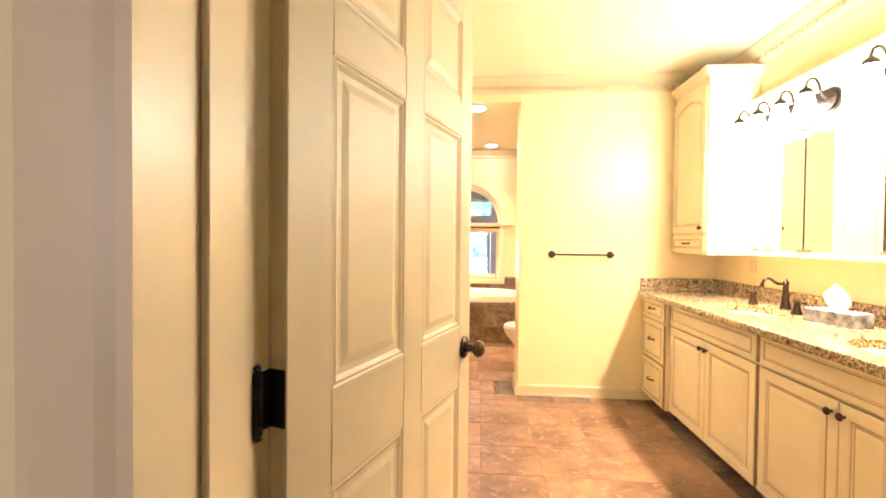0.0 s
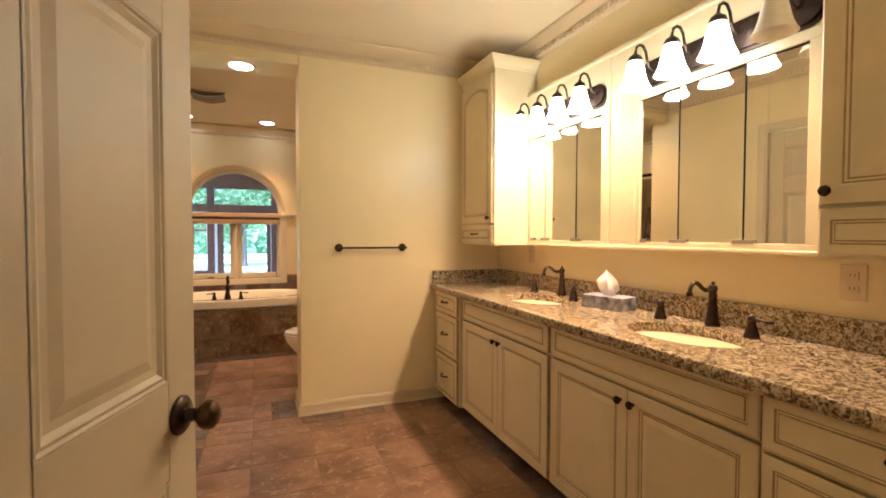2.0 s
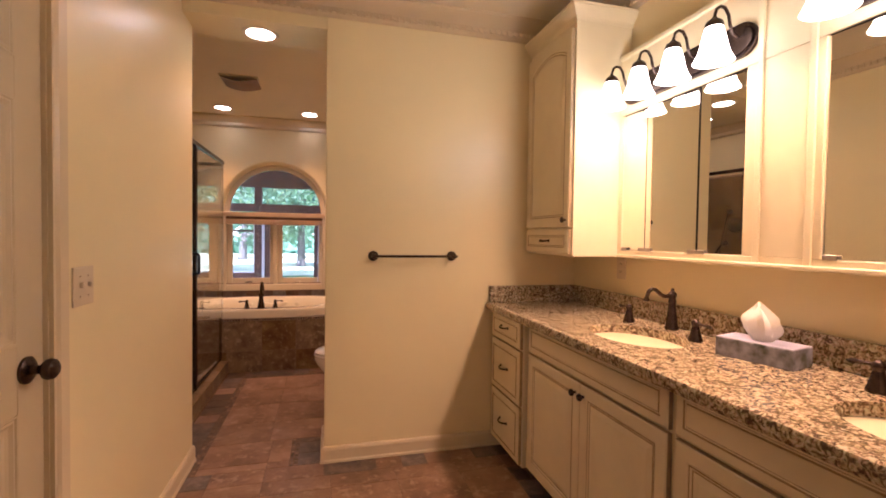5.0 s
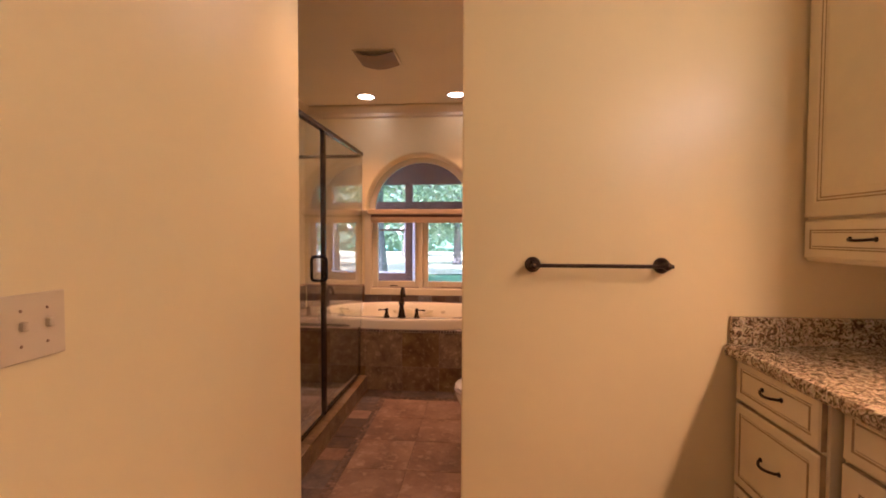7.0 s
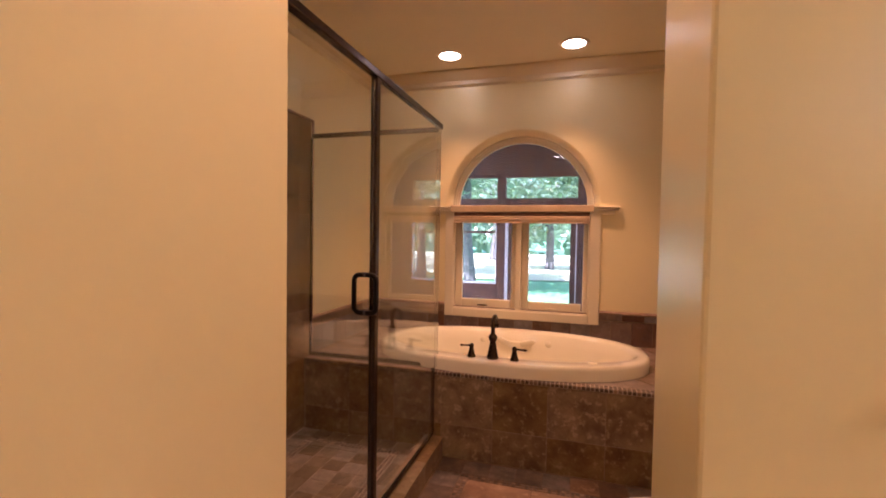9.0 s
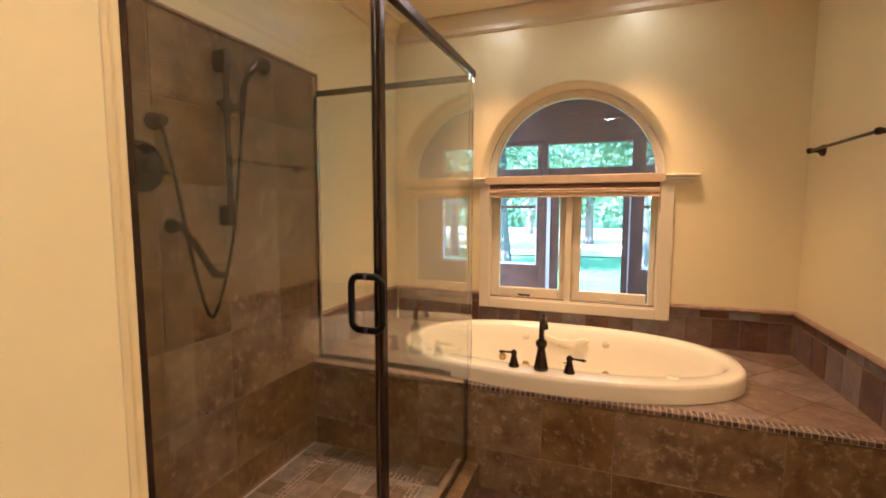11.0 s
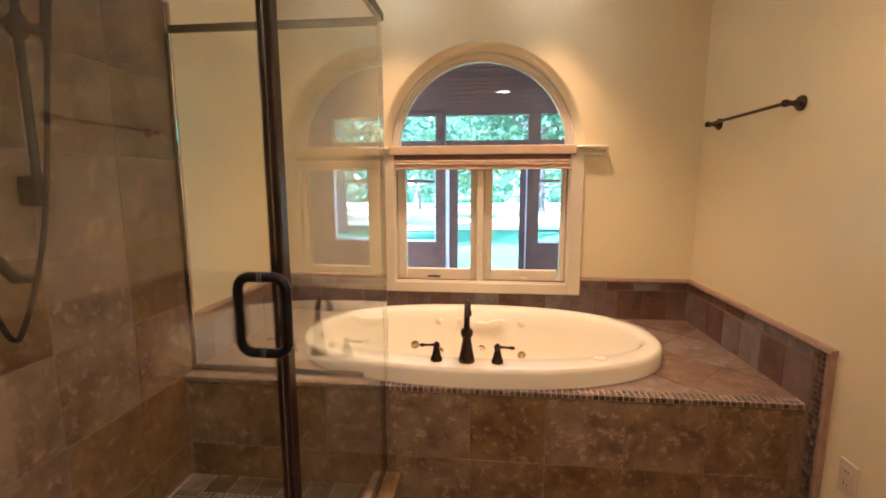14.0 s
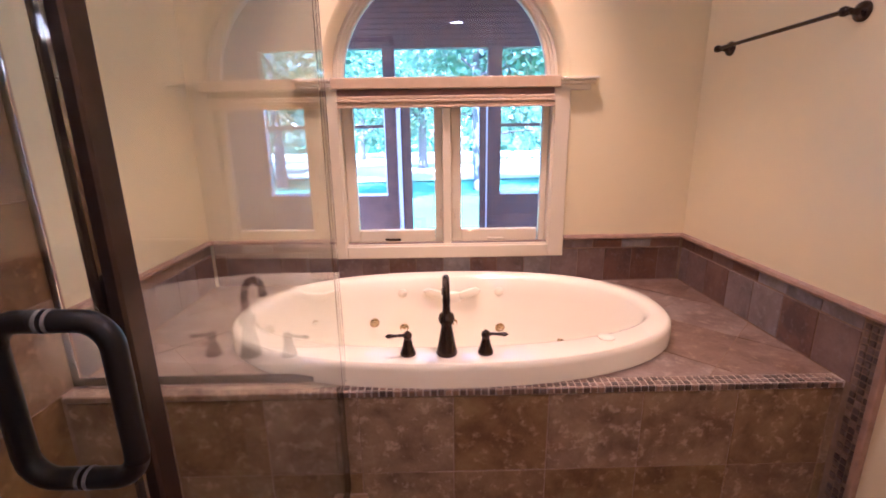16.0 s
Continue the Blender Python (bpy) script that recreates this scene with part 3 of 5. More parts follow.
def cab_pull(parent, y, z, x=-0.02):
    pts = curve_pts(lambda t: (x - 0.026 * math.sin(math.pi * t) ** 0.6, y - 0.045 + 0.09 * t, z - 0.004 * math.sin(math.pi * t)), 12)
    bm = tube(pts, 0.0045, 8)
    for s in (-1, 1):
        add_lathe(bm, [(0, 0), (0.008, 0), (0.006, 0.004), (0, 0.006)], 10, Matrix.Translation((x, y + s * 0.045, z)) @ pose(0, 0, 0, 0, -90))
    return part("pull", bm, BRONZE, parent, "dark bronze drawer pull", True)


def vanity_unit(y0, y1, kind, label):
    vx = VX if kind == "doors" else VX - 0.035
    c = thing("vanity_cabinet", (vx, y0, 0), label, "cabinet", "vanity cabinets under the granite top")
    w = y1 - y0
    bm = box(0.0, XM - vx - 0.012, 0.0005, w - 0.0005, VB, VT, 0.0015)
    part("body", bm, CAB, c)
    part("toe_kick", box(0.06, 0.08, 0.001, w - 0.001, 0.0, VB - 0.001), KICKSHADE, c)
    if kind == "doors":
        front_panel("false_front", c, 0.014, w - 0.014, 0.679, 0.826, DRAWSTEPS)
        for a, b, k in ((0.014, w / 2 - 0.0015, w / 2 - 0.03), (w / 2 + 0.0015, w - 0.014, w / 2 + 0.03)):
            d = front_panel("door", c, a, b, VB + 0.012, 0.667, DOORSTEPS)
            cab_knob(d, k, 0.622)
    else:
        for z0, z1 in ((0.679, 0.826), (0.383, 0.667), (VB + 0.012, 0.371)):
            d = front_panel("drawer", c, 0.012, w - 0.012, z0, z1, DRAWSTEPS)
            cab_pull(d, w / 2, (z0 + z1) / 2 + 0.008)
    return c


vanity_unit(2.995, 3.415, "drawers", "cream glazed vanity cabinet with three drawers and bronze pulls")
vanity_unit(2.003, 2.993, "doors", "cream glazed vanity cabinet with two doors under a sink")
vanity_unit(1.034, 2.001, "doors", "cream glazed vanity cabinet with two doors under a sink")
vanity_unit(0.41, 1.032, "drawers", "cream glazed vanity cabinet with drawers beside the door")

# granite top with two sink cut-outs
SINKS = ((1.545, 2.44), (1.545, 1.46))
SA, SB = 0.165, 0.225
CX0, CX1, CZ0, CZ1 = 1.275, 1.838, 0.833, 0.87
bm = bmesh.new()
ys = [0.405, 1.95, 3.415]
for (cx, cy), (y0, y1) in zip(SINKS[::-1], zip(ys, ys[1:])):
    n = 48
    inner = [(cx + SA * math.cos(2 * math.pi * i / n), cy + SB * math.sin(2 * math.pi * i / n)) for i in range(n)]
    outer = []
    for i in range(n):
        c, s = math.cos(2 * math.pi * i / n), math.sin(2 * math.pi * i / n)
        kx = (CX1 - cx) / c if c > 1e-6 else ((CX0 - cx) / c if c < -1e-6 else 9e9)
        ky = (y1 - cy) / s if s > 1e-6 else ((y0 - cy) / s if s < -1e-6 else 9e9)
        k = min(kx, ky)
        outer.append((cx + c * k, cy + s * k))
    for corner in ((CX0, y0), (CX1, y0), (CX1, y1), (CX0, y1)):
        j = min(range(n), key=lambda i: (outer[i][0] - corner[0]) ** 2 + (outer[i][1] - corner[1]) ** 2)
        outer[j] = corner
    for z, flip in ((CZ1, False), (CZ0, True)):
        a = [bm.verts.new((x, y, z)) for x, y in inner]
        b = [bm.verts.new((x, y, z)) for x, y in outer]
        for i in range(n):
            j = (i + 1) % n
            bm.faces.new((a[i], b[i], b[j], a[j]))
        if not flip:
            top_in, top_out = a, b
    for i in range(n):
        j = (i + 1) % n
        bm.faces.new((top_in[i], top_in[j], a[j], a[i]))
        if abs(outer[i][0] - outer[j][0]) < 1e-5 or (y0 < 0.5 and outer[i][1] < y0 + 1e-5 and outer[j][1] < y0 + 1e-5):
            bm.faces.new((top_out[i], top_out[j], b[j], b[i]))
bmesh.ops.remove_doubles(bm, verts=bm.verts, dist=1e-5)
top = thing("vanity_worktop", (0, 0, 0), "brown and beige speckled granite worktop with backsplash", "worktop")
part("slab", bm, GRANITE, top)
nose = run_profile([(0, CZ0), (0.012, CZ0 - 0.004), (0.017, CZ0 + 0.006), (0.0175, CZ1 - 0.012), (0.012, CZ1 - 0.003), (0, CZ1)], (CX0, 0.405), (CX0, 3.415), (-1, 0))
part("edge", nose, GRANITE, top, smooth=True)
part("backsplash", box(1.8305, 1.849, 0.405, 3.415, CZ1 + 0.0005, 0.968, 0.002), GRANITE, top)
part("side_splash", box(1.275, 1.8295, 3.396, 3.4195, CZ1 + 0.0005, 0.968, 0.002), GRANITE, top)


def sink(cx, cy):
    s = thing("sink", (cx, cy, CZ0 - 0.004), "white oval undermount porcelain sink in the granite top", "sink", "pair of sinks")
    bm = bmesh.new()
    n, rings = 40, []
    for k, z in ((1.07, 0.0), (1.0, -0.001), (0.97, -0.03), (0.88, -0.08), (0.68, -0.12), (0.35, -0.138), (0.1, -0.142)):
        rings.append([bm.verts.new((SA * k * math.cos(2 * math.pi * i / n), SB * k * math.sin(2 * math.pi * i / n), z)) for i in range(n)])
    for a, b in zip(rings, rings[1:]):
        for i in range(n):
            bm.faces.new((a[i], a[(i + 1) % n], b[(i + 1) % n], b[i]))
    bm.faces.new(rings[-1])
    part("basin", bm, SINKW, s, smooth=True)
    part("drain", lathe([(0, -0.139), (0.022, -0.139), (0.022, -0.136), (0.015, -0.134), (0, -0.134)], 20), BRONZE, s)
    return s


def faucet_body(f):
    """Flared column with a ring and finial, and a swan-neck spout along -x."""
    part("column", lathe([(0, 0), (0.027, 0), (0.028, 0.005), (0.0265, 0.012), (0.024, 0.02), (0.0205, 0.05), (0.0165, 0.085), (0.0135, 0.112), (0.0155, 0.118), (0.0165, 0.124), (0.0145, 0.13), (0.0135, 0.138), (0.0165, 0.146), (0.0175, 0.153), (0.0155, 0.161), (0.009, 0.166), (0.0065, 0.17), (0.0075, 0.174), (0.0045, 0.179), (0, 0.18)], 24), BRONZE, f, smooth=True)
    pts = [(-0.006, 0, 0.15), (-0.022, 0, 0.146), (-0.042, 0, 0.146), (-0.06, 0, 0.154), (-0.076, 0, 0.167), (-0.09, 0, 0.176), (-0.105, 0, 0.178), (-0.118, 0, 0.171), (-0.127, 0, 0.156), (-0.131, 0, 0.14)]
    part("spout", tube(pts, 0.0092, 14, 0.0078), BRONZE, f, smooth=True)
    part("tip", lathe([(0, 0), (0.0115, 0), (0.0125, 0.004), (0.0115, 0.011), (0.009, 0.015), (0, 0.015)], 16, Matrix.Translation((-0.1315, 0, 0.128))), BRONZE, f, smooth=True)


def lever(f, x, y, s, k=1.0):
    """A flared valve with a turned lever along s * y."""
    m = Matrix.Translation((x, y, 0)) @ Matrix.Scale(k, 4)
    h = part("valve_handle", lathe([(0, 0), (0.026, 0), (0.0265, 0.005), (0.025, 0.011), (0.022, 0.018), (0.0175, 0.034), (0.0135, 0.052), (0.0125, 0.058), (0.015, 0.063), (0.0155, 0.07), (0.0135, 0.077), (0.008, 0.081), (0.0055, 0.084), (0, 0.0865)], 20, m), BRONZE, f, smooth=True)
    part("lever", lathe([(0, 0.008), (0.0065, 0.008), (0.0055, 0.02), (0.0048, 0.036), (0.006, 0.05), (0.0078, 0.06), (0.0078, 0.066), (0.0045, 0.07), (0.0038, 0.073), (0, 0.077)], 14, m @ pose(0, 0, 0.0705, -90 * s - 3 * s)), BRONZE, h, smooth=True)


for cx, cy in SINKS:
    sink(cx, cy)
for cy in (2.50, 1.52):
    f = thing("sink_faucet", (1.77, cy, CZ1), "oil-rubbed bronze widespread sink faucet on the granite top", "faucet", "pair of sink faucets")
    faucet_body(f)
    lever(f, -0.065, 0.195, 1)
    lever(f, -0.075, -0.205, -1)

# tissue box
tb = thing("tissue_box", (1.70, 2.03, CZ1), "printed blue-grey tissue box with a white tissue standing out", "tissue box", turn=14)
part("carton", box(-0.06, 0.06, -0.115, 0.115, 0, 0.062, 0.002), BOXP, tb)
part("carton_top", box(-0.058, 0.058, -0.113, 0.113, 0.062, 0.0635), BOXTOP, tb)
bm = bmesh.new()
n, rings = 14, []
for k in range(9):
    t = k / 8
    rr = 0.028 + 0.03 * math.sin(2.9 * t) if t < 0.55 else 0.058 * (1 - t) / 0.45 + 0.004
    rings.append([bm.verts.new((rr * 0.55 * math.cos(2 * math.pi * i / n) * (1 + 0.35 * math.sin(3.1 * i + 4 * t)), rr * math.sin(2 * math.pi * i / n) * (1 + 0.22 * math.sin(2.3 * i + 5 * t)) + 0.012 * t, 0.0635 + 0.115 * t * (1 + 0.1 * math.sin(2.7 * i)))) for i in range(n)])
for a, b in zip(rings, rings[1:]):
    for i in range(n):
        bm.faces.new((a[i], a[(i + 1) % n], b[(i + 1) % n], b[i]))
bm.faces.new(rings[-1])
part("tissue", bm, TISSUE, tb, "crumpled white tissue", smooth=True)


# ---- hanging cabinets and mirrors ----
def wall_cabinet(y0, y1, knob_y, label):
    c = thing("wall_cabinet", (1.525, y0, 1.168), label, "cabinet", "hanging cabinets at the ends of the mirrors")
    w, D = y1 - y0, XM - 1.525 - 0.002
    part("body", box(0, D, 0.001, w - 0.001, 0, 1.19, 0.0015), CAB, c)
    d = front_panel("door", c, 0.012, w - 0.012, 0.15, 1.145, DOORSTEPS, arch=0.05)
    cab_knob(d, knob_y - y0, 0.185)
    d = front_panel("drawer", c, 0.012, w - 0.012, 0.012, 0.138, DRAWSTEPS)
    cab_pull(d, w / 2, 0.078)
    bm = bmesh.new()
    prof = ((0, 1.18), (0.005, 1.188), (0.008, 1.198), (0.014, 1.205), (0.026, 1.216), (0.037, 1.231), (0.041, 1.24), (0.046, 1.242), (0.046, 1.254))
    rings = []
    for o, z in prof:
        ya, yb = (0 if y0 < 0.5 else -o), (w if y1 > 3 else w + o)
        rings.append([bm.verts.new(p) for p in ((-o - 0.001, ya, z), (D, ya, z), (D, yb, z), (-o - 0.001, yb, z))])
    for a, b in zip(rings, rings[1:]):
        for i in range(4):
            bm.faces.new((a[i], a[(i + 1) % 4], b[(i + 1) % 4], b[i]))
    bm.faces.new(rings[0])
    bm.faces.new(rings[-1])
    part("cornice", bm, CAB, c)
    return c


wall_cabinet(2.907, 3.418, 2.945, "cream hanging cabinet with arched panel door and small drawer")
wall_cabinet(0.41, 1.032, 0.995, "cream hanging cabinet beside the entrance with bronze knob")

MX = 1.785  # face of the mirror surround; its mirrored doors stand slightly ajar
mf = thing("mirror_surround", (0, 0, 0), "cream painted wooden surround holding two mirrored cabinets", "mirror frame")
part("back_panel", box(MX + 0.034, XM - 0.001, 1.033, 2.906, 1.165, 2.165), CAB, mf)
part("cap", box(MX - 0.012, XM - 0.001, 1.033, 2.906, 2.166, 2.19, 0.004), CAB, mf)
for y0, y1, z0, z1 in ((1.033, 2.906, 1.165, 1.203), (1.033, 2.906, 1.885, 2.165), (1.033, 1.205, 1.2035, 1.8845), (1.923, 2.19, 1.2035, 1.8845), (2.878, 2.906, 1.2035, 1.8845)):
    part("rail", box(MX, MX + 0.0335, y0, y1, z0, z1, 0.002), CAB, mf)
part("bead", box(MX - 0.008, MX - 0.0005, 2.12, 2.145, 1.17, 2.16, 0.003), CAB, mf)
part("bead", box(MX - 0.008, MX - 0.0005, 1.945, 1.97, 1.17, 2.16, 0.003), CAB, mf)
part("sill", box(MX - 0.012, MX - 0.0005, 1.04, 2.90, 1.167, 1.182, 0.003), CAB, mf)
for ylist, turns in (((2.193, 2.40, 2.705, 2.876), (4.3, 4.3, 4.3)), ((1.208, 1.418, 1.706, 1.921), (4.3, 3.4, 2.3))):
    mc = thing("mirrored_cabinet", (MX + 0.014, ylist[0], 1.205), "three-panel frameless mirrored cabinet set in a cream surround", "mirror", "pair of mirrored cabinets")
    for a, b, ajar in zip(ylist, ylist[1:], turns):
        hw = (b - a) / 2 - 0.0022
        mp = part("mirror_pane", box(0, 0.006, -hw, hw, 0, 0.677, 0.0012), MIRROR, mc)
        mp.matrix_basis = pose(0, (a + b) / 2 - ylist[0], 0, 0, 0, ajar)
        if b != ylist[-1]:
            part("joint_strip", box(-0.0125, 0.012, b - ylist[0] - 0.0008, b - ylist[0] + 0.0008, 0, 0.677), BLACK, mc)
        part("mirror_clip", box(-0.016, -0.0128, b - ylist[0] - 0.045, b - ylist[0] + (0.042 if b != ylist[-1] else -0.004), -0.003, 0.013, 0.001), CLIP, mc)
    part("top_edge", box(-0.006, 0.006, 0, ylist[-1] - ylist[0], 0.6775, 0.684), BLACK, mc)

# sconce bars
LAMPX = 1.655
for lamps in ((2.80, 2.605, 2.405, 2.21), (1.83, 1.635, 1.435, 1.237)):
    ymid = (lamps[0] + lamps[-1]) / 2
    s = thing("vanity_light", (MX - 0.0005, ymid, 1.985), "oil-rubbed bronze four-lamp vanity light with lit bell shades", "vanity light", "pair of vanity lights over the mirrors")
    L, R = 0.385, 0.062
    if lamps[0] > 2:
        L = 0.36
    outl = [(L - R + R * math.sin(a), R * math.cos(a)) for a in [math.pi * i / 12 for i in range(13)]] + [(-L + R - R * math.sin(a), -R * math.cos(a)) for a in [math.pi * i / 12 for i in range(13)]]
    bm = bmesh.new()
    add_prism(bm, outl, lambda u, v, d: (-d, u, v), 0, 0.012)
    add_prism(bm, [(u * 0.97, v * 0.8) for u, v in outl], lambda u, v, d: (-d, u, v), 0.012, 0.022)
    part("plate", bm, BRONZE, s)
    for ly in lamps:
        y = ly - ymid
        dx = LAMPX - MX
        arm = part("arm", tube([(-0.02, y, 0.01), (-0.045, y, 0.02), (-0.06, y, 0.05), (-0.068, y, 0.085), (-0.085, y, 0.108), (-0.105, y, 0.11), (-0.122, y, 0.098), (dx, y, 0.07), (dx, y, 0.05)], 0.006, 10), BRONZE, s, smooth=True)
        part("fitter", lathe([(0, 0.068), (0.008, 0.068), (0.012, 0.062), (0.026, 0.052), (0.031, 0.04), (0.031, 0.03), (0, 0.03)][::-1], 20, Matrix.Translation((dx, y, 0))), BRONZE, arm, smooth=True)
        prof = [(0.029, 0.031), (0.034, 0.015), (0.04, -0.01), (0.045, -0.035), (0.052, -0.06), (0.062, -0.082), (0.067, -0.09), (0.064, -0.089), (0.049, -0.06), (0.042, -0.035), (0.037, -0.01), (0.027, 0.029)]
        sh = part("shade", lathe(prof, 24, Matrix.Translation((dx, y, 0))), SHADE if ly > 1.3 else FROST, arm, "lit white glass bell shade" if ly > 1.3 else "unlit frosted glass bell shade", True)
        if ly > 1.3:
            sh.visible_shadow = False
            spot_light("vanity_bulb", LAMPX, ly, 1.93, SCONCE_W, 150, 1.0)


# ---- bars, plates ----
def towel_bar(at, length, turn, label):
    """A bar along +x at the wall plane y = 0, standing out along -y."""
    b = thing("towel_bar", at, label, "towel bar", turn=turn)
    for s in (0, 1):
        m = Matrix.Translation((s * length, 0, 0)) @ pose(0, 0, 0, 90)
        part("post", lathe([(0, 0), (0.029, 0), (0.029, 0.006), (0.025, 0.013), (0.014, 0.02), (0.0095, 0.034), (0.011, 0.046), (0.0145, 0.054), (0.0145, 0.062), (0.011, 0.069), (0.005, 0.072), (0, 0.0725)], 20, m), BRONZE, b, smooth=True)
    part("rod", tube([(-0.012, -0.058, 0), (length + 0.02, -0.058, 0)], 0.0072, 12), BRONZE, b)
    return b


towel_bar((0.58, YT, 1.146), 0.457, 0, "dark bronze towel bar on the painted partition wall")
towel_bar((XR, 6.08, 1.585), 0.61, -90, "dark bronze towel bar on the wall beside the tub")
towel_bar((XR, 4.93, 1.59), 0.457, -90, "dark bronze towel bar on the wall above the toilet")


def plate(at, turn, kind, label):
    p = thing(kind, at, label, kind.replace("_", " "), turn=turn)
    w = 0.115 if kind == "light_switch" else 0.072
    part("plate", box(-w / 2, w / 2, -0.006, 0, -0.058, 0.058, 0.0025, 2), PLATE, p)
    if kind == "light_switch":
        for x in (-0.023, 0.023):
            part("toggle", box(x - 0.005, x + 0.005, -0.018, -0.0062, -0.004, 0.012, 0.002), PLATE, p)
            for z in (-0.03, 0.03):
                part("screw", lathe([(0, 0.0062), (0.003, 0.0062), (0.002, 0.0075), (0, 0.0078)], 8, Matrix.Translation((x, 0, z)) @ pose(0, 0, 0, 90)), CAPT, p)
    else:
        for z in (-0.021, 0.021):
            sk = part("socket", box(-0.017, 0.017, -0.0085, -0.0062, z - 0.014, z + 0.014, 0.002), PLATE, p)
            for x in (-0.006, 0.006):
                part("slot", box(x - 0.0012, x + 0.0012, -0.0092, -0.0086, z - 0.003, z + 0.007), SLOT, sk)
    return p


plate((XL, 2.455, 1.095), 90, "light_switch", "ivory double light switch on the painted wall")
plate((XM, 1.098, 1.084), -90, "power_outlet", "ivory power outlet above the granite backsplash")
plate((XM, 2.95, 1.105), -90, "power_outlet", "ivory power outlet under the mirror surround")
plate((XR, 5.045, 0.345), -90, "power_outlet", "ivory power outlet low on the wall beside the tub")


# ---- ceiling lamps and fan ----
def can_light(x, y, z, r=0.075, w=None, angle=88):
    c = thing("recessed_light", (x, y, z), "lit round recessed ceiling light with white trim ring", "ceiling light", "recessed lights")
    part("trim_ring", lathe([(r, 0.0), (r + 0.022, -0.001), (r + 0.018, -0.008), (r, -0.006), (r, 0.0)], 32), CEIL, c, smooth=True)
    part("lamp_face", lathe([(0, -0.003), (r - 0.001, -0.003), (r - 0.001, -0.001), (0, -0.001)], 32), DISC, c)
    spot_light("can_bulb", x, y, z - 0.02, w or CAN_W, angle)
    return c


can_light(-0.705, 5.93, ZC + 0.002, w=CAN_W * 0.95, angle=75)
can_light(0.147, 5.93, ZC + 0.002, w=CAN_W * 1.1, angle=77)
can_light(-0.036, 3.58, SOFFIT, w=CAN_W * 0.21, angle=138)
can_light(-0.98, 4.45, ZC + 0.002, w=CAN_W * 0.13, angle=110)
can_light(0.58, 4.45, ZC + 0.002, w=CAN_W * 0.68, angle=140)
v = thing("vent_fan", (-0.375, 5.0, ZC), "square ceiling vent fan with brown-grey bowed grille", "vent fan")
bm = bmesh.new()
n = 8
for i in range(n):
    t0, t1 = i / n, (i + 1) / n
    z = lambda t: -0.012 - 0.03 * math.sin(math.pi * t)
    add_prism(bm, [(-0.14 + 0.28 * t0, z(t0)), (-0.14 + 0.28 * t1, z(t1)), (-0.14 + 0.28 * t1, z(t1) - 0.006), (-0.14 + 0.28 * t0, z(t0) - 0.006)], lambda u, w, d: (u, d, w), -0.13, 0.13)
part("grille", bm, VENTM, v)
part("housing", box(-0.15, 0.15, -0.14, 0.14, -0.012, 0, 0.003), CEIL, v)


# ---- tub with its tiled deck ----
DY, DZ = 5.25, 0.492  # front of the apron, top of the deck
TX, TY, TA, TB = -0.23, 5.735, 0.858, 0.478  # the tub's middle and half-axes
RIM = 0.572


def oval(k, z, n=64, a=TA, b=TB, p=2.25):
    out = []
    for i in range(n):
        c, s = math.cos(2 * math.pi * i / n), math.sin(2 * math.pi * i / n)
        out.append((a * k * math.copysign(abs(c) ** (2 / p), c), b * k * math.copysign(abs(s) ** (2 / p), s), z))
    return out


deck = thing("tub_deck", (0, 0, 0), "tiled tub deck with brown stone apron and mosaic edge", "tub deck")
bm = bmesh.new()
n = 64
hole = [(TX + x, TY + y) for x, y, z in oval(0.95, 0, n)]
outer = []
X0, X1, Y0, Y1 = XS + 0.001, XR - 0.001, DY + 0.008, YF - 0.001
for hx, hy in hole:
    c, s = hx - TX, hy - TY
    kx = (X1 - TX) / c if c > 1e-6 else ((X0 - TX) / c if c < -1e-6 else 9e9)
    ky = (Y1 - TY) / s if s > 1e-6 else ((Y0 - TY) / s if s < -1e-6 else 9e9)
    k = min(kx, ky)
    outer.append((TX + c * k, TY + s * k))
for cr in ((X0, Y0), (X1, Y0), (X1, Y1), (X0, Y1)):
    j = min(range(n), key=lambda i: (outer[i][0] - cr[0]) ** 2 + (outer[i][1] - cr[1]) ** 2)
    outer[j] = cr
a = [bm.verts.new((x, y, DZ - 0.002)) for x, y in hole]
b = [bm.verts.new((x, y, DZ - 0.002)) for x, y in outer]
c = [bm.verts.new((x, y, DZ - 0.08)) for x, y in hole]
for i in range(n):
    j = (i + 1) % n
    bm.faces.new((a[i], b[i], b[j], a[j]))
    bm.faces.new((a[i], a[j], c[j], c[i]))
part("deck_bed", bm, GROUT, deck)
part("apron_bed", box(XS + 0.001, XR - 0.001, DY + 0.008, DY + 0.05, 0, DZ - 0.0095), GROUT, deck)

tub = thing("bathtub", (TX, TY, RIM), "cream oval drop-in whirlpool tub set in the tiled deck", "bathtub")
bm = bmesh.new()
rings = []
for k, z in ((1.0, DZ - RIM + 0.001), (1.0, -0.022), (0.993, -0.008), (0.978, 0.0)):
    rings.append([bm.verts.new(p) for p in oval(k, z)])
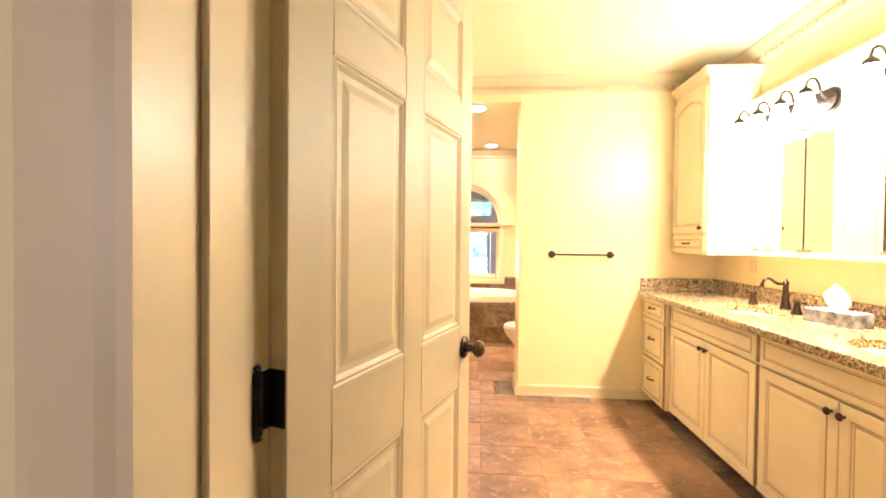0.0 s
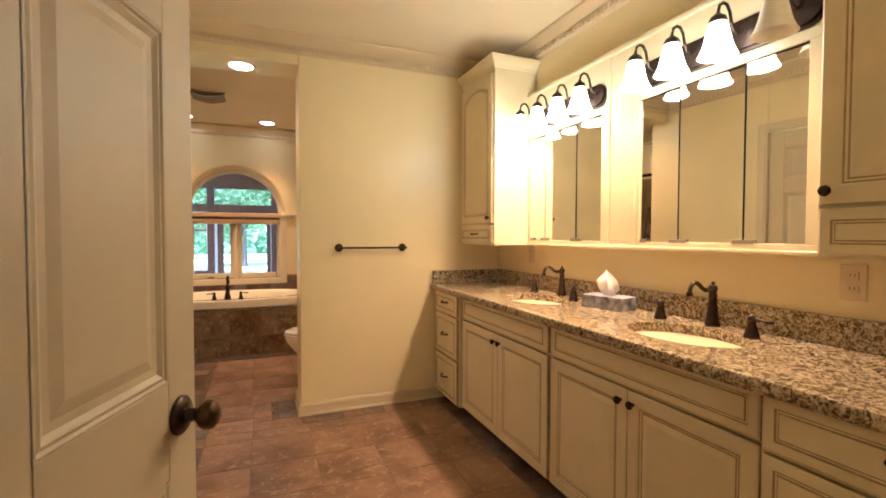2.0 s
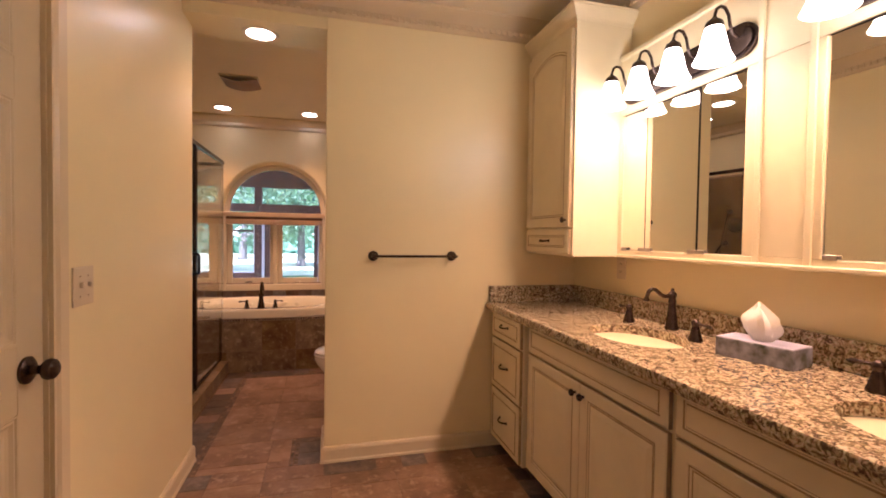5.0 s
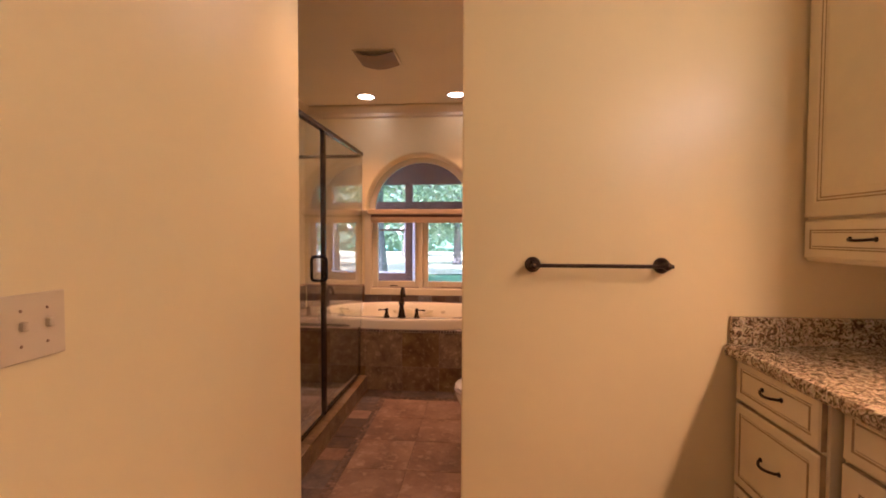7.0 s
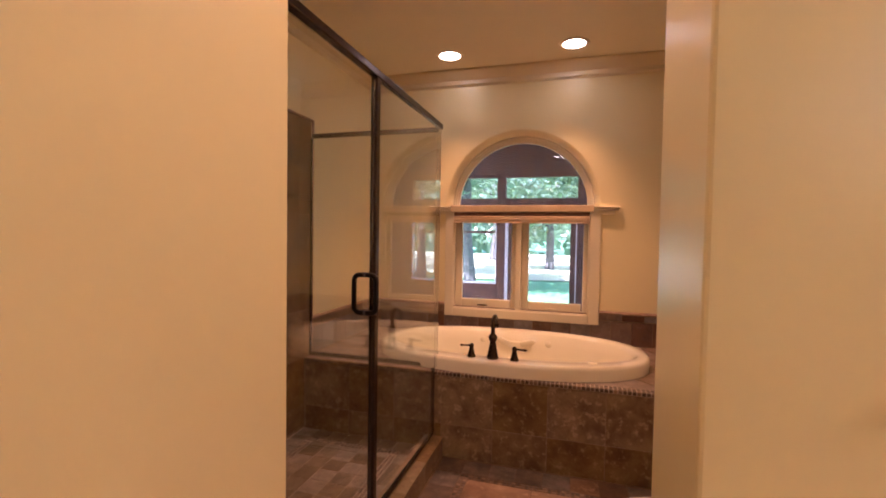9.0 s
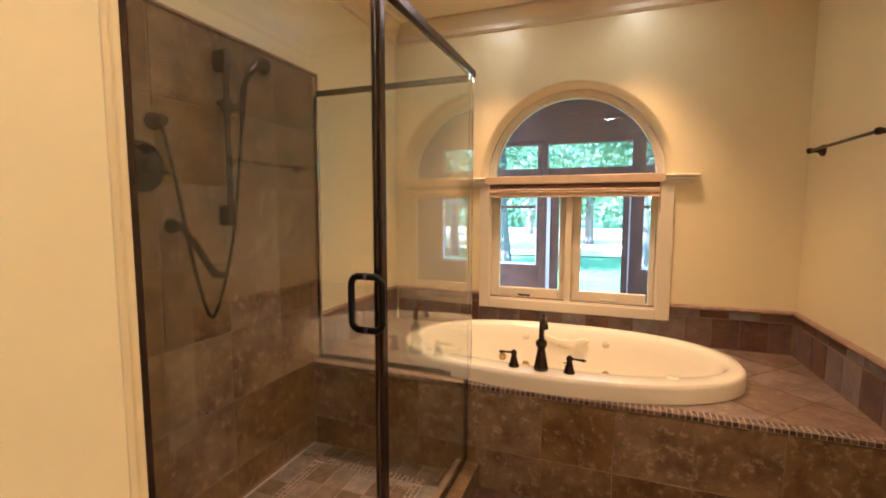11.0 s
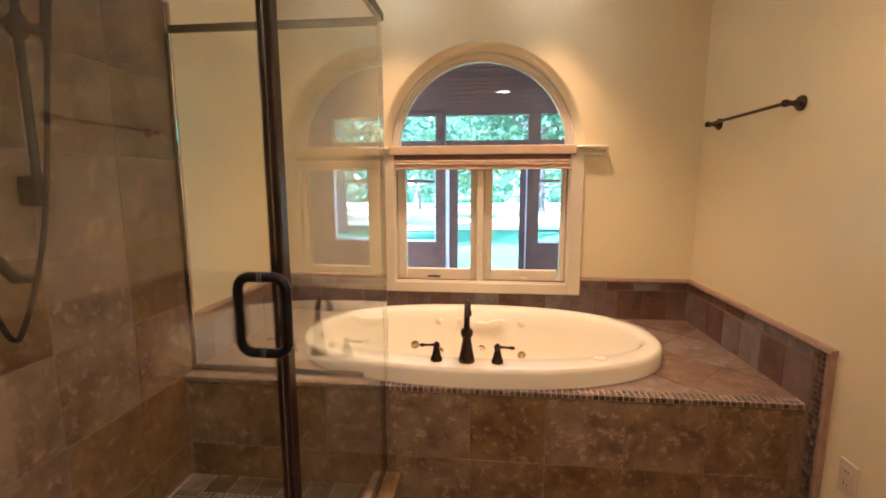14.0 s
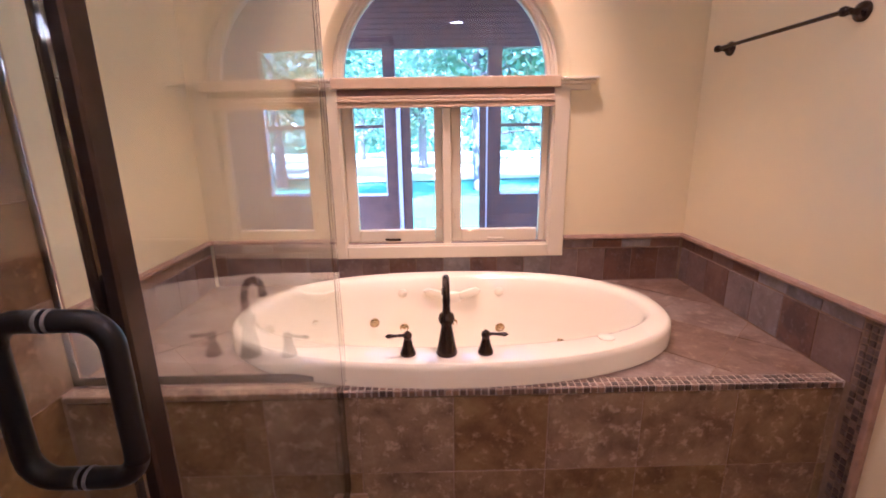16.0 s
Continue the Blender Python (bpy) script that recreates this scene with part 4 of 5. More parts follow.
# basin: (half length, front reach, back reach, depth)
for ax, bf, bb, z in ((0.80, 0.36, 0.435, -0.001), (0.785, 0.345, 0.42, -0.007), (0.772, 0.333, 0.405, -0.025), (0.75, 0.32, 0.385, -0.09), (0.71, 0.30, 0.355, -0.22), (0.65, 0.27, 0.315, -0.34), (0.56, 0.22, 0.26, -0.395), (0.4, 0.15, 0.18, -0.41), (0.08, 0.03, 0.04, -0.414)):
    ring = []
    for x, y, zz in oval(1.0, z, a=1.0, b=1.0):
        yy = y * (bf if y < 0 else bb)
        if y > 0 and -0.25 < z < -0.004:
            yy -= 0.03 * math.exp(-((x * ax + 0.02) / 0.17) ** 2)
        ring.append(bm.verts.new((x * ax, yy, zz)))
    rings.append(ring)
for p, q in zip(rings, rings[1:]):
    for i in range(64):
        bm.faces.new((p[i], p[(i + 1) % 64], q[(i + 1) % 64], q[i]))
bm.faces.new(rings[-1])
part("shell", bm, TUBW, tub, smooth=True)
for x in (-0.226, 0.247):
    part("back_jet", lathe([(0, 0), (0.022, 0), (0.022, 0.006), (0.014, 0.012), (0, 0.012)], 18, Matrix.Translation((x, 0.372, -0.078)) @ pose(0, 0, 0, 90)), TUBW, tub, "cream jet cover", True)
pil = lathe([(0, -0.03), (0.03, -0.024), (0.04, 0), (0.03, 0.022), (0, 0.03)], 20, Matrix.Translation((0.015, 0.352, -0.095)) @ Matrix.Diagonal((1.4, 0.4, 1.0, 1)))
for sx in (-1, 1):
    add_lathe(pil, [(0, -0.03), (0.03, -0.024), (0.04, 0), (0.03, 0.022), (0, 0.03)], 20, Matrix.Translation((0.015 + sx * 0.075, 0.352, -0.078)) @ pose(0, 0, 0, 0, -18 * sx) @ Matrix.Diagonal((1.7, 0.4, 0.75, 1)))
part("head_rest", pil, TUBW, tub, smooth=True)
for x, y, z, yaw in ((-0.36, 0.31, -0.2, 15), (-0.22, 0.343, -0.245, 0), (0.02, 0.345, -0.225, 0), (0.25, 0.338, -0.25, 0), (0.525, 0.225, -0.284, -48), (0.60, 0.12, -0.26, -75)):
    part("jet", lathe([(0, 0), (0.023, 0), (0.024, 0.004), (0.018, 0.008), (0.012, 0.004), (0.006, 0.005), (0.005, 0.01), (0, 0.01)], 20, Matrix.Translation((x, y - 0.01, z)) @ pose(0, 0, 0, 0, 0, yaw) @ pose(0, 0, 0, 90)), BRASSJ, tub, "brass jet", True)
part("air_control", lathe([(0, 0), (0.028, 0), (0.028, 0.004), (0.02, 0.008), (0, 0.008)], 20, Matrix.Translation((0.52, -0.31, -0.001))), TUBW, tub, smooth=True)

tf = thing("tub_faucet", (-0.256, 5.335, RIM - 0.0015), "oil-rubbed bronze tub faucet with two levers on the rim", "faucet", turn=-90)
part("column", lathe([(0, 0), (0.032, 0), (0.034, 0.006), (0.031, 0.02), (0.025, 0.05), (0.019, 0.085), (0.017, 0.1), (0.024, 0.112), (0.026, 0.124), (0.022, 0.136), (0.013, 0.142), (0.0115, 0.165), (0.013, 0.185), (0, 0.19)], 24), BRONZE, tf, smooth=True)
part("spout", tube([(0, 0, 0.17), (0, 0, 0.2), (-0.012, 0, 0.222), (-0.035, 0, 0.235), (-0.07, 0, 0.232), (-0.1, 0, 0.215), (-0.118, 0, 0.19), (-0.124, 0, 0.17)], 0.0115, 14), BRONZE, tf, smooth=True)
part("tip", lathe([(0, 0), (0.014, 0), (0.014, 0.02), (0, 0.02)], 16, Matrix.Translation((-0.124, 0, 0.155))), BRONZE, tf)
lever(tf, 0, 0.124, 1, 0.95)
lever(tf, 0, -0.124, -1, 0.95)


def quad_piece(w, h, th, bev, name):
    """A shared tile mesh: w by h in x, y; its face at z = th."""
    bm = bmesh.new()
    lo = [bm.verts.new((sx * w / 2, sy * h / 2, 0)) for sx, sy in ((-1, -1), (1, -1), (1, 1), (-1, 1))]
    mid = [bm.verts.new((sx * w / 2, sy * h / 2, th - bev)) for sx, sy in ((-1, -1), (1, -1), (1, 1), (-1, 1))]
    hi = [bm.verts.new((sx * (w / 2 - bev), sy * (h / 2 - bev), th)) for sx, sy in ((-1, -1), (1, -1), (1, 1), (-1, 1))]
    for p, q in ((lo, mid), (mid, hi)):
        for i in range(4):
            bm.faces.new((p[i], p[(i + 1) % 4], q[(i + 1) % 4], q[i]))
    bm.faces.new(hi)
    me = bpy.data.meshes.new(name)
    bmesh.ops.recalc_face_normals(bm, faces=bm.faces)
    bm.to_mesh(me)
    bm.free()
    return me


PIECES = {}
rng = random.Random(5)


def tile(name, parent, material, w, h, m, th=0.009, bev=0.0015):
    key = (round(w, 4), round(h, 4), material.name)
    if key not in PIECES:
        PIECES[key] = quad_piece(w, h, th, bev, name)
        PIECES[key].materials.append(material)
    o = new(name, PIECES[key])
    o.parent = parent
    o.matrix_basis = m @ pose(0, 0, -0.007 + rng.uniform(-0.0005, 0.0005), rng.uniform(-0.12, 0.12), rng.uniform(-0.12, 0.12), rng.uniform(-0.15, 0.15))
    return o


FRONT = lambda x, y, z: pose(x, y, z, 90)  # face looks along -y
SIDE_L = lambda x, y, z: pose(x, y, z, 90, 0, -90)  # face looks along -x
SIDE_R = lambda x, y, z: pose(x, y, z, 90, 0, 90)  # face looks along +x


def fill(name, parent, material, u0, u1, v0, v1, tw, th, place, gap=0.003, us=0.0, vs=0.0, pick=None):
    """Rows of tiles cut to the rectangle; the grid starts at us, vs."""
    cuts = []
    for lo, hi, size, st in ((u0, u1, tw, us), (v0, v1, th, vs)):
        p = [lo] + [st + k * size for k in range(-60, 60) if lo + 0.02 < st + k * size < hi - 0.02] + [hi]
        cuts.append(list(zip(p, p[1:])))
    for a, b in cuts[0]:
        for c, d in cuts[1]:
            tile(name, parent, pick() if pick else material, b - a - gap, d - c - gap, place((a + b) / 2, (c + d) / 2))


# ---- shower ----
CUX0, CUX1, CUZ = -0.645, -0.515, 0.122
GX = -0.588
curb = thing("shower_curb", (0, 0, 0), "tiled brown stone shower curb", "curb")
part("core", box(CUX0 + 0.008, CUX1 - 0.008, 3.602, DY + 0.007, 0, CUZ - 0.008), GROUT, curb)
pan = thing("shower_pan", (0, 0, 0), "square slate-tiled shower floor", "shower floor")
part("bed", box(XS + 0.001, CUX0 + 0.006, 3.736, DY + 0.006, 0.0, 0.045), PGROUT, pan)
shw = thing("shower_wall_tiling", (0, 0, 0), "brown stone wall tiling in the shower with trim edge", "wall tiles")
part("bed", box(XS + 0.0005, XS + 0.006, 3.7365, 5.325, 0.045, 1.975), GROUT, shw)
part("near_bed", box(XS + 0.007, CUX0 - 0.0005, 3.7355, 3.741, 0.05, 1.975), GROUT, shw)
part("edge_trim", box(XS + 0.006, XS + 0.02, 5.326, 5.343, DZ, 1.99, 0.004), CAPT, shw)
part("top_trim", box(XS + 0.0, XS + 0.02, 3.75, 5.343, 1.9755, 1.99, 0.004), CAPT, shw)
part("jamb_trim", box(-0.645, -0.577, 3.7355, 3.7495, 0.123, 2.0, 0.003), PAINT, shw)
part("jamb_trim", box(-0.5845, -0.577, 3.712, 3.735, 0.123, 2.0, 0.002), PAINT, shw)

gl = thing("shower_enclosure", (0, 0, 0), "clear glass shower enclosure with dark bronze frame", "shower enclosure")
pane = part("fixed_pane", box(GX - 0.004, GX + 0.004, 4.4595, DY - 0.006, CUZ + 0.02, 1.885), GLASS, gl)
pane2 = part("fixed_pane", box(GX - 0.004, GX + 0.004, DY - 0.0055, 5.297, DZ + 0.02, 1.885), GLASS, gl)
ret = part("return_pane", box(XS + 0.02, GX - 0.0045, 5.322, 5.33, DZ + 0.02, 1.87), GLASS, gl)
gdoor = part("glass_door", box(GX - 0.004, GX + 0.004, 3.7625, 4.4275, CUZ + 0.025, 1.87), GLASS, gl)
turnp = Matrix.Translation((GX, 4.9, 0)) @ pose(0, 0, 0, 0, 0, -1.8) @ Matrix.Translation((-GX, -4.9, 0))
pane.matrix_basis = pane2.matrix_basis = turnp
for o in (pane, pane2, ret, gdoor):
    o.visible_shadow = False
part("header", box(GX - 0.016, GX + 0.016, 3.7425, 5.334, 1.886, 1.916, 0.004, 2), BRONZE, gl)
part("return_header", box(XS + 0.02, GX - 0.0165, 5.313, 5.34, 1.871, 1.898, 0.003), BRONZE, gl)
part("wall_channel", box(XS + 0.006, XS + 0.0195, 5.3125, 5.325, DZ + 0.002, 1.871), BRONZE, gl)
part("deck_channel", box(XS + 0.02, GX + 0.01, 5.313, 5.338, DZ, DZ + 0.02, 0.002), BRONZE, gl)
part("jamb_channel", box(GX - 0.006, GX + 0.006, 3.7505, 3.762, CUZ + 0.001, 1.885, 0.002), BRONZE, gl)
part("center_post", box(GX - 0.017, GX + 0.017, 4.428, 4.459, CUZ + 0.001, 1.885, 0.003), BRONZE, gl)
part("curb_channel", box(GX - 0.011, GX + 0.011, 3.7745, DY - 0.002, CUZ, CUZ + 0.019, 0.002), BRONZE, gl)
part("apron_channel", box(GX - 0.011, GX + 0.011, DY - 0.013, DY - 0.0005, CUZ + 0.02, DZ + 0.02, 0.002), BRONZE, gl)
for s in (1, -1):
    x = GX + s * 0.004
    o = s * 0.045
    R_ = 0.024
    arc = [(math.sin(a), 1 - math.cos(a)) for a in [math.pi / 2 * k / 7 for k in range(8)]]
    low = [(x + o - s * R_ + s * R_ * u, 4.366, 0.972 + R_ * v) for u, v in arc]
    pts = [(x, 4.366, 0.972)] + low + [(px, py, 2.09 - pz) for px, py, pz in low[::-1]] + [(x, 4.366, 1.118)]
    h = part("pull_handle", tube(pts, 0.0095, 12), BLACK, gdoor, "black D-shaped pull handle", True)
for s in (1, -1):
    for z in (0.972, 1.118):
        part("handle_washer", lathe([(0, 0), (0.0101, 0), (0.0101, 0.003), (0, 0.003)], 16, Matrix.Translation((GX + s * 0.0042, 4.366, z)) @ pose(0, 0, 0, 0, 90 * s)), CLEARW, gdoor, "pale clear washer")

FS = XS + 0.0155
sv = thing("shower_valve", (FS, 4.375, 1.435), "round bronze shower valve with lever on stone tiles", "shower valve")
part("escutcheon", lathe([(0, 0), (0.085, 0), (0.085, 0.004), (0.075, 0.012), (0.045, 0.02), (0.03, 0.024), (0, 0.024)], 32, pose(0, 0, 0, 0, 90)), BRONZE, sv, smooth=True)
part("handle", lathe([(0, 0.024), (0.03, 0.024), (0.027, 0.05), (0.02, 0.066), (0, 0.07)], 24, pose(0, 0, 0, 0, 90)), BRONZE, sv, smooth=True)
part("lever", tube([(0.055, 0, 0), (0.06, 0.03, -0.012), (0.06, 0.055, -0.02)], 0.008, 10), BRONZE, sv, smooth=True)
sb = thing("slide_bar_shower", (FS, 4.695, 1.565), "bronze slide bar with hand shower and hose", "hand shower")
part("bar", tube([(0.05, 0, -0.315), (0.05, 0, 0.315)], 0.0105, 12), BRONZE, sb)
for z in (-0.295, 0.295):
    part("bracket", box(0, 0.064, -0.016, 0.016, z - 0.04, z + 0.04, 0.009, 2), BRONZE, sb)
part("slider", lathe([(0, -0.026), (0.019, -0.026), (0.023, -0.012), (0.023, 0.012), (0.019, 0.026), (0, 0.026)], 16, Matrix.Translation((0.05, 0, 0.125))), BRONZE, sb, smooth=True)
part("slide_lever", tube([(0.05, -0.018, 0.125), (0.055, -0.042, 0.125)], 0.009, 10, 0.012), BRONZE, sb, smooth=True)
part("holder", tube([(0.06, 0, 0.125), (0.075, 0.025, 0.122), (0.083, 0.045, 0.122)], 0.014, 12), BRONZE, sb, smooth=True)
hs = part("hand_set", tube([(0.083, 0.042, 0.085), (0.083, 0.045, 0.14), (0.085, 0.052, 0.205), (0.092, 0.072, 0.26), (0.103, 0.1, 0.295), (0.112, 0.12, 0.308)], 0.0105, 12, 0.017), BRONZE, sb, smooth=True)
part("spray_head", lathe([(0, -0.02), (0.02, -0.02), (0.034, 0.0), (0.037, 0.016), (0.033, 0.022), (0, 0.022)], 24, Matrix.Translation((0.118, 0.132, 0.306)) @ pose(0, 0, 0, 115, 0, -35)), BRONZE, hs, smooth=True)
hose = [(0.083, 0.042, 0.09), (0.078, 0.033, -0.02), (0.072, 0.014, -0.2), (0.065, -0.014, -0.4), (0.06, -0.06, -0.57), (0.055, -0.096, -0.66), (0.052, -0.112, -0.675), (0.05, -0.132, -0.645), (0.05, -0.165, -0.53), (0.05, -0.2, -0.36), (0.05, -0.228, -0.2), (0.045, -0.255, -0.05), (0.035, -0.268, 0.02)]
crv = []
for i in range(len(hose) - 1):
    p0, p1, p2, p3 = (Vector(hose[max(0, min(len(hose) - 1, i + k))]) for k in (-1, 0, 1, 2))
    for k in range(4):
        t = k / 4
        crv.append(0.5 * ((2 * p1) + (p2 - p0) * t + (2 * p0 - 5 * p1 + 4 * p2 - p3) * t * t + (3 * p1 - p0 - 3 * p2 + p3) * t ** 3))
part("hose", tube(crv + [Vector(hose[-1])], 0.0066, 10), BRONZE, sb, "ribbed dark hose", True)
part("wall_elbow", lathe([(0, 0), (0.03, 0), (0.03, 0.005), (0.022, 0.012), (0.012, 0.03), (0.02, 0.04), (0.017, 0.055), (0, 0.06)], 20, Matrix.Translation((0, -0.268, 0.024)) @ pose(0, 0, 0, 0, 90)), BRONZE, sb, smooth=True)
gb = thing("diverter_arm", (FS, 4.475, 1.235), "small bronze body spray arm on the tiled wall", "shower fitting")
part("flange", lathe([(0, 0), (0.027, 0), (0.027, 0.006), (0.018, 0.014), (0.014, 0.045), (0.018, 0.055), (0, 0.06)], 20, pose(0, 0, 0, 0, 90)), BRONZE, gb, smooth=True)
part("arm", tube([(0.05, 0, 0), (0.055, 0.05, -0.07), (0.06, 0.1, -0.155), (0.062, 0.125, -0.19)], 0.011, 10, 0.015), BRONZE, gb, smooth=True)
part("tip", tube([(0.062, 0.115, -0.185), (0.075, 0.15, -0.19)], 0.012, 10), BRONZE, gb, smooth=True)

# ---- splash on the walls above the deck ----
SZ = 0.715
sp = thing("tub_splash", (0, 0, 0), "row of small slate tiles with cap above the tub deck", "tile splash")
part("bed_far", box(XS + 0.021, XR - 0.0005, YF - 0.006, YF - 0.0005, DZ - 0.008, SZ - 0.001), GROUT, sp)
part("bed_right", box(XR - 0.006, XR - 0.0005, 5.17, YF - 0.0065, DZ - 0.008, SZ - 0.001), GROUT, sp)
part("bed_end", box(XR - 0.006, XR - 0.0005, 5.17, DY + 0.007, 0, DZ - 0.0085), GROUT, sp)
for x0, x1 in ((XS, WX - 0.583), (WX + 0.593, XR)):
    part("cap", run_profile([(0, SZ), (0.02, SZ), (0.024, SZ + 0.008), (0.02, SZ + 0.018), (0.008, SZ + 0.022), (0, SZ + 0.022)], (x0, YF), (x1, YF), (0, -1)), CAPT, sp, smooth=True)
part("cap", run_profile([(0, SZ), (0.02, SZ), (0.024, SZ + 0.008), (0.02, SZ + 0.018), (0.008, SZ + 0.022), (0, SZ + 0.022)], (XR, 5.148), (XR, YF - 0.024), (-1, 0)), CAPT, sp, smooth=True)
part("cap", run_profile([(0, SZ), (0.02, SZ), (0.024, SZ + 0.008), (0.02, SZ + 0.018), (0.008, SZ + 0.022), (0, SZ + 0.022)], (XS, 5.345), (XS, YF - 0.024), (1, 0)), CAPT, sp, smooth=True)
part("end_cap", box(XR - 0.022, XR - 0.0005, 5.148, 5.1695, 0, SZ - 0.0005, 0.004, 2), CAPT, sp)
part("bed_left", box(XS + 0.0005, XS + 0.006, 5.345, YF - 0.0065, DZ - 0.008, SZ - 0.001), GROUT, sp)

# ---- toilet ----
to = thing("toilet", (0.96, 4.22, 0), "white two-piece toilet with lid closed against the wall", "toilet", turn=180)


def bowl_ring(k, z, front, back, w, n=32):
    out = []
    for i in range(n):
        c, s = math.cos(2 * math.pi * i / n), math.sin(2 * math.pi * i / n)
        cx = 0.45
        out.append((cx + (front if c > 0 else back) * c * k, w * s * k, z))
    return out


def loft(rings):
    bm = bmesh.new()
    vs = [[bm.verts.new(p) for p in r] for r in rings]
    for a, b in zip(vs, vs[1:]):
        for i in range(len(a)):
            bm.faces.new((a[i], a[(i + 1) % len(a)], b[(i + 1) % len(a)], b[i]))
    bm.faces.new(vs[0])
    bm.faces.new(vs[-1])
    return bm


part("bowl", loft([bowl_ring(1, 0, 0.15, 0.24, 0.115), bowl_ring(1, 0.02, 0.15, 0.24, 0.115), bowl_ring(1, 0.06, 0.12, 0.22, 0.1), bowl_ring(1, 0.17, 0.12, 0.22, 0.1), bowl_ring(1, 0.26, 0.19, 0.24, 0.14), bowl_ring(1, 0.33, 0.245, 0.25, 0.175), bowl_ring(1, 0.37, 0.262, 0.25, 0.185), bowl_ring(1, 0.388, 0.262, 0.25, 0.185)]), CHINA, to, smooth=True)
part("seat", loft([bowl_ring(1, 0.389, 0.262, 0.22, 0.186), bowl_ring(1, 0.398, 0.267, 0.22, 0.19), bowl_ring(1, 0.408, 0.262, 0.22, 0.186)]), CHINA, to, smooth=True)
part("lid", loft([bowl_ring(1, 0.41, 0.255, 0.22, 0.182), bowl_ring(1, 0.42, 0.262, 0.22, 0.187), bowl_ring(1, 0.43, 0.25, 0.215, 0.178), bowl_ring(0.8, 0.434, 0.24, 0.21, 0.17)]), CHINA, to, smooth=True)
part("tank", box(0.01, 0.2, -0.22, 0.22, 0.389, 0.72, 0.02, 3), CHINA, to, smooth=True)
part("tank_lid", box(0.0, 0.212, -0.23, 0.23, 0.7205, 0.755, 0.012, 3), CHINA, to, smooth=True)
part("flush_lever", tube([(0.205, 0.16, 0.66), (0.225, 0.15, 0.66), (0.228, 0.08, 0.655)], 0.007, 8), BRONZE, to, smooth=True)

# ---- window ----
win = tagged(new("window_1"), "arched cream window with two casements and a half-round top", "window", kind="structure")


def arch_sweep(prof, x0=0.0, n=40):
    """prof: (radius, y) closed outline swept over the half circle above the spring line."""
    bm = bmesh.new()
    rings = []
    for i in range(n + 1):
        a = math.pi * i / n
        rings.append([bm.verts.new((WX + r * math.cos(a), y, WZ + r * math.sin(a))) for r, y in prof])
    for p, q in zip(rings, rings[1:]):
        for i in range(len(prof)):
            bm.faces.new((p[i], p[(i + 1) % len(prof)], q[(i + 1) % len(prof)], q[i]))
    bm.faces.new(rings[0])
    bm.faces.new(rings[-1])
    return bm


part("arch_reveal", arch_sweep([(0.5845, YF - 0.0012), (0.578, YF + 0.001), (0.57, YF + 0.008), (0.56, YF + 0.019), (0.553, YF + 0.034), (0.546, YF + 0.052), (0.5445, YF + 0.075), (0.5445, YF + 0.13), (0.5845, YF + 0.13)]), PAINT, win, smooth=True)
part("arch_frame", arch_sweep([(0.544, YF + 0.061), (0.53, YF + 0.061), (0.526, YF + 0.07), (0.515, YF + 0.073), (0.511, YF + 0.083), (0.5, YF + 0.086), (0.496, YF + 0.094), (0.496, YF + 0.12), (0.544, YF + 0.12)]), SASH, win, smooth=True)
bm = bmesh.new()
pts = [(WX + 0.503 * math.cos(math.pi * i / 40), WZ + 0.503 * math.sin(math.pi * i / 40)) for i in range(41)]
add_prism(bm, pts, fw, YF + 0.1, YF + 0.105)
pa = part("arch_pane", bm, PANE, win)
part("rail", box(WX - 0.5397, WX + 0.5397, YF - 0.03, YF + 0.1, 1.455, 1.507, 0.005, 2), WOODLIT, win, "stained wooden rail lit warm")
for s in (-1, 1):
    x0, x1 = sorted((WX + s * 0.5405, WX + s * 0.715))
    bm = bmesh.new()
    for o0, o1, z0, z1 in ((0.045, 0.05, 1.486, 1.5), (0.03, 0.04, 1.468, 1.4855), (0.018, 0.02, 1.44, 1.4675)):
        add_box(bm, x0 + (0.05 - o1 if s < 0 else 0), x1 - (0.05 - o1 if s > 0 else 0), YF - o0, YF - 0.0005, z0, z1, 0.004)
    part("cap_ledge", bm, SASH, win)
for x0, x1, z0, z1 in ((WX - 0.582, WX - 0.515, 0.63, 1.45), (WX + 0.515, WX + 0.592, 0.63, 1.45), (WX - 0.5145, WX + 0.5145, 0.63, 0.695)):
    part("casing", box(x0, x1, YF - 0.018, YF - 0.0005, z0, z1, 0.005, 2), SASH, win)
for x0, x1, z0, z1 in ((WX - 0.5395, WX - 0.505, 0.666, 1.4545), (WX + 0.505, WX + 0.5395, 0.666, 1.4545), (WX - 0.5045, WX + 0.5045, 0.666, 0.705), (WX - 0.02, WX + 0.02, 0.7055, 1.4545)):
    part("window_frame", box(x0, x1, YF - 0.012, YF + 0.11, z0, z1, 0.004, 2), SASH, win)
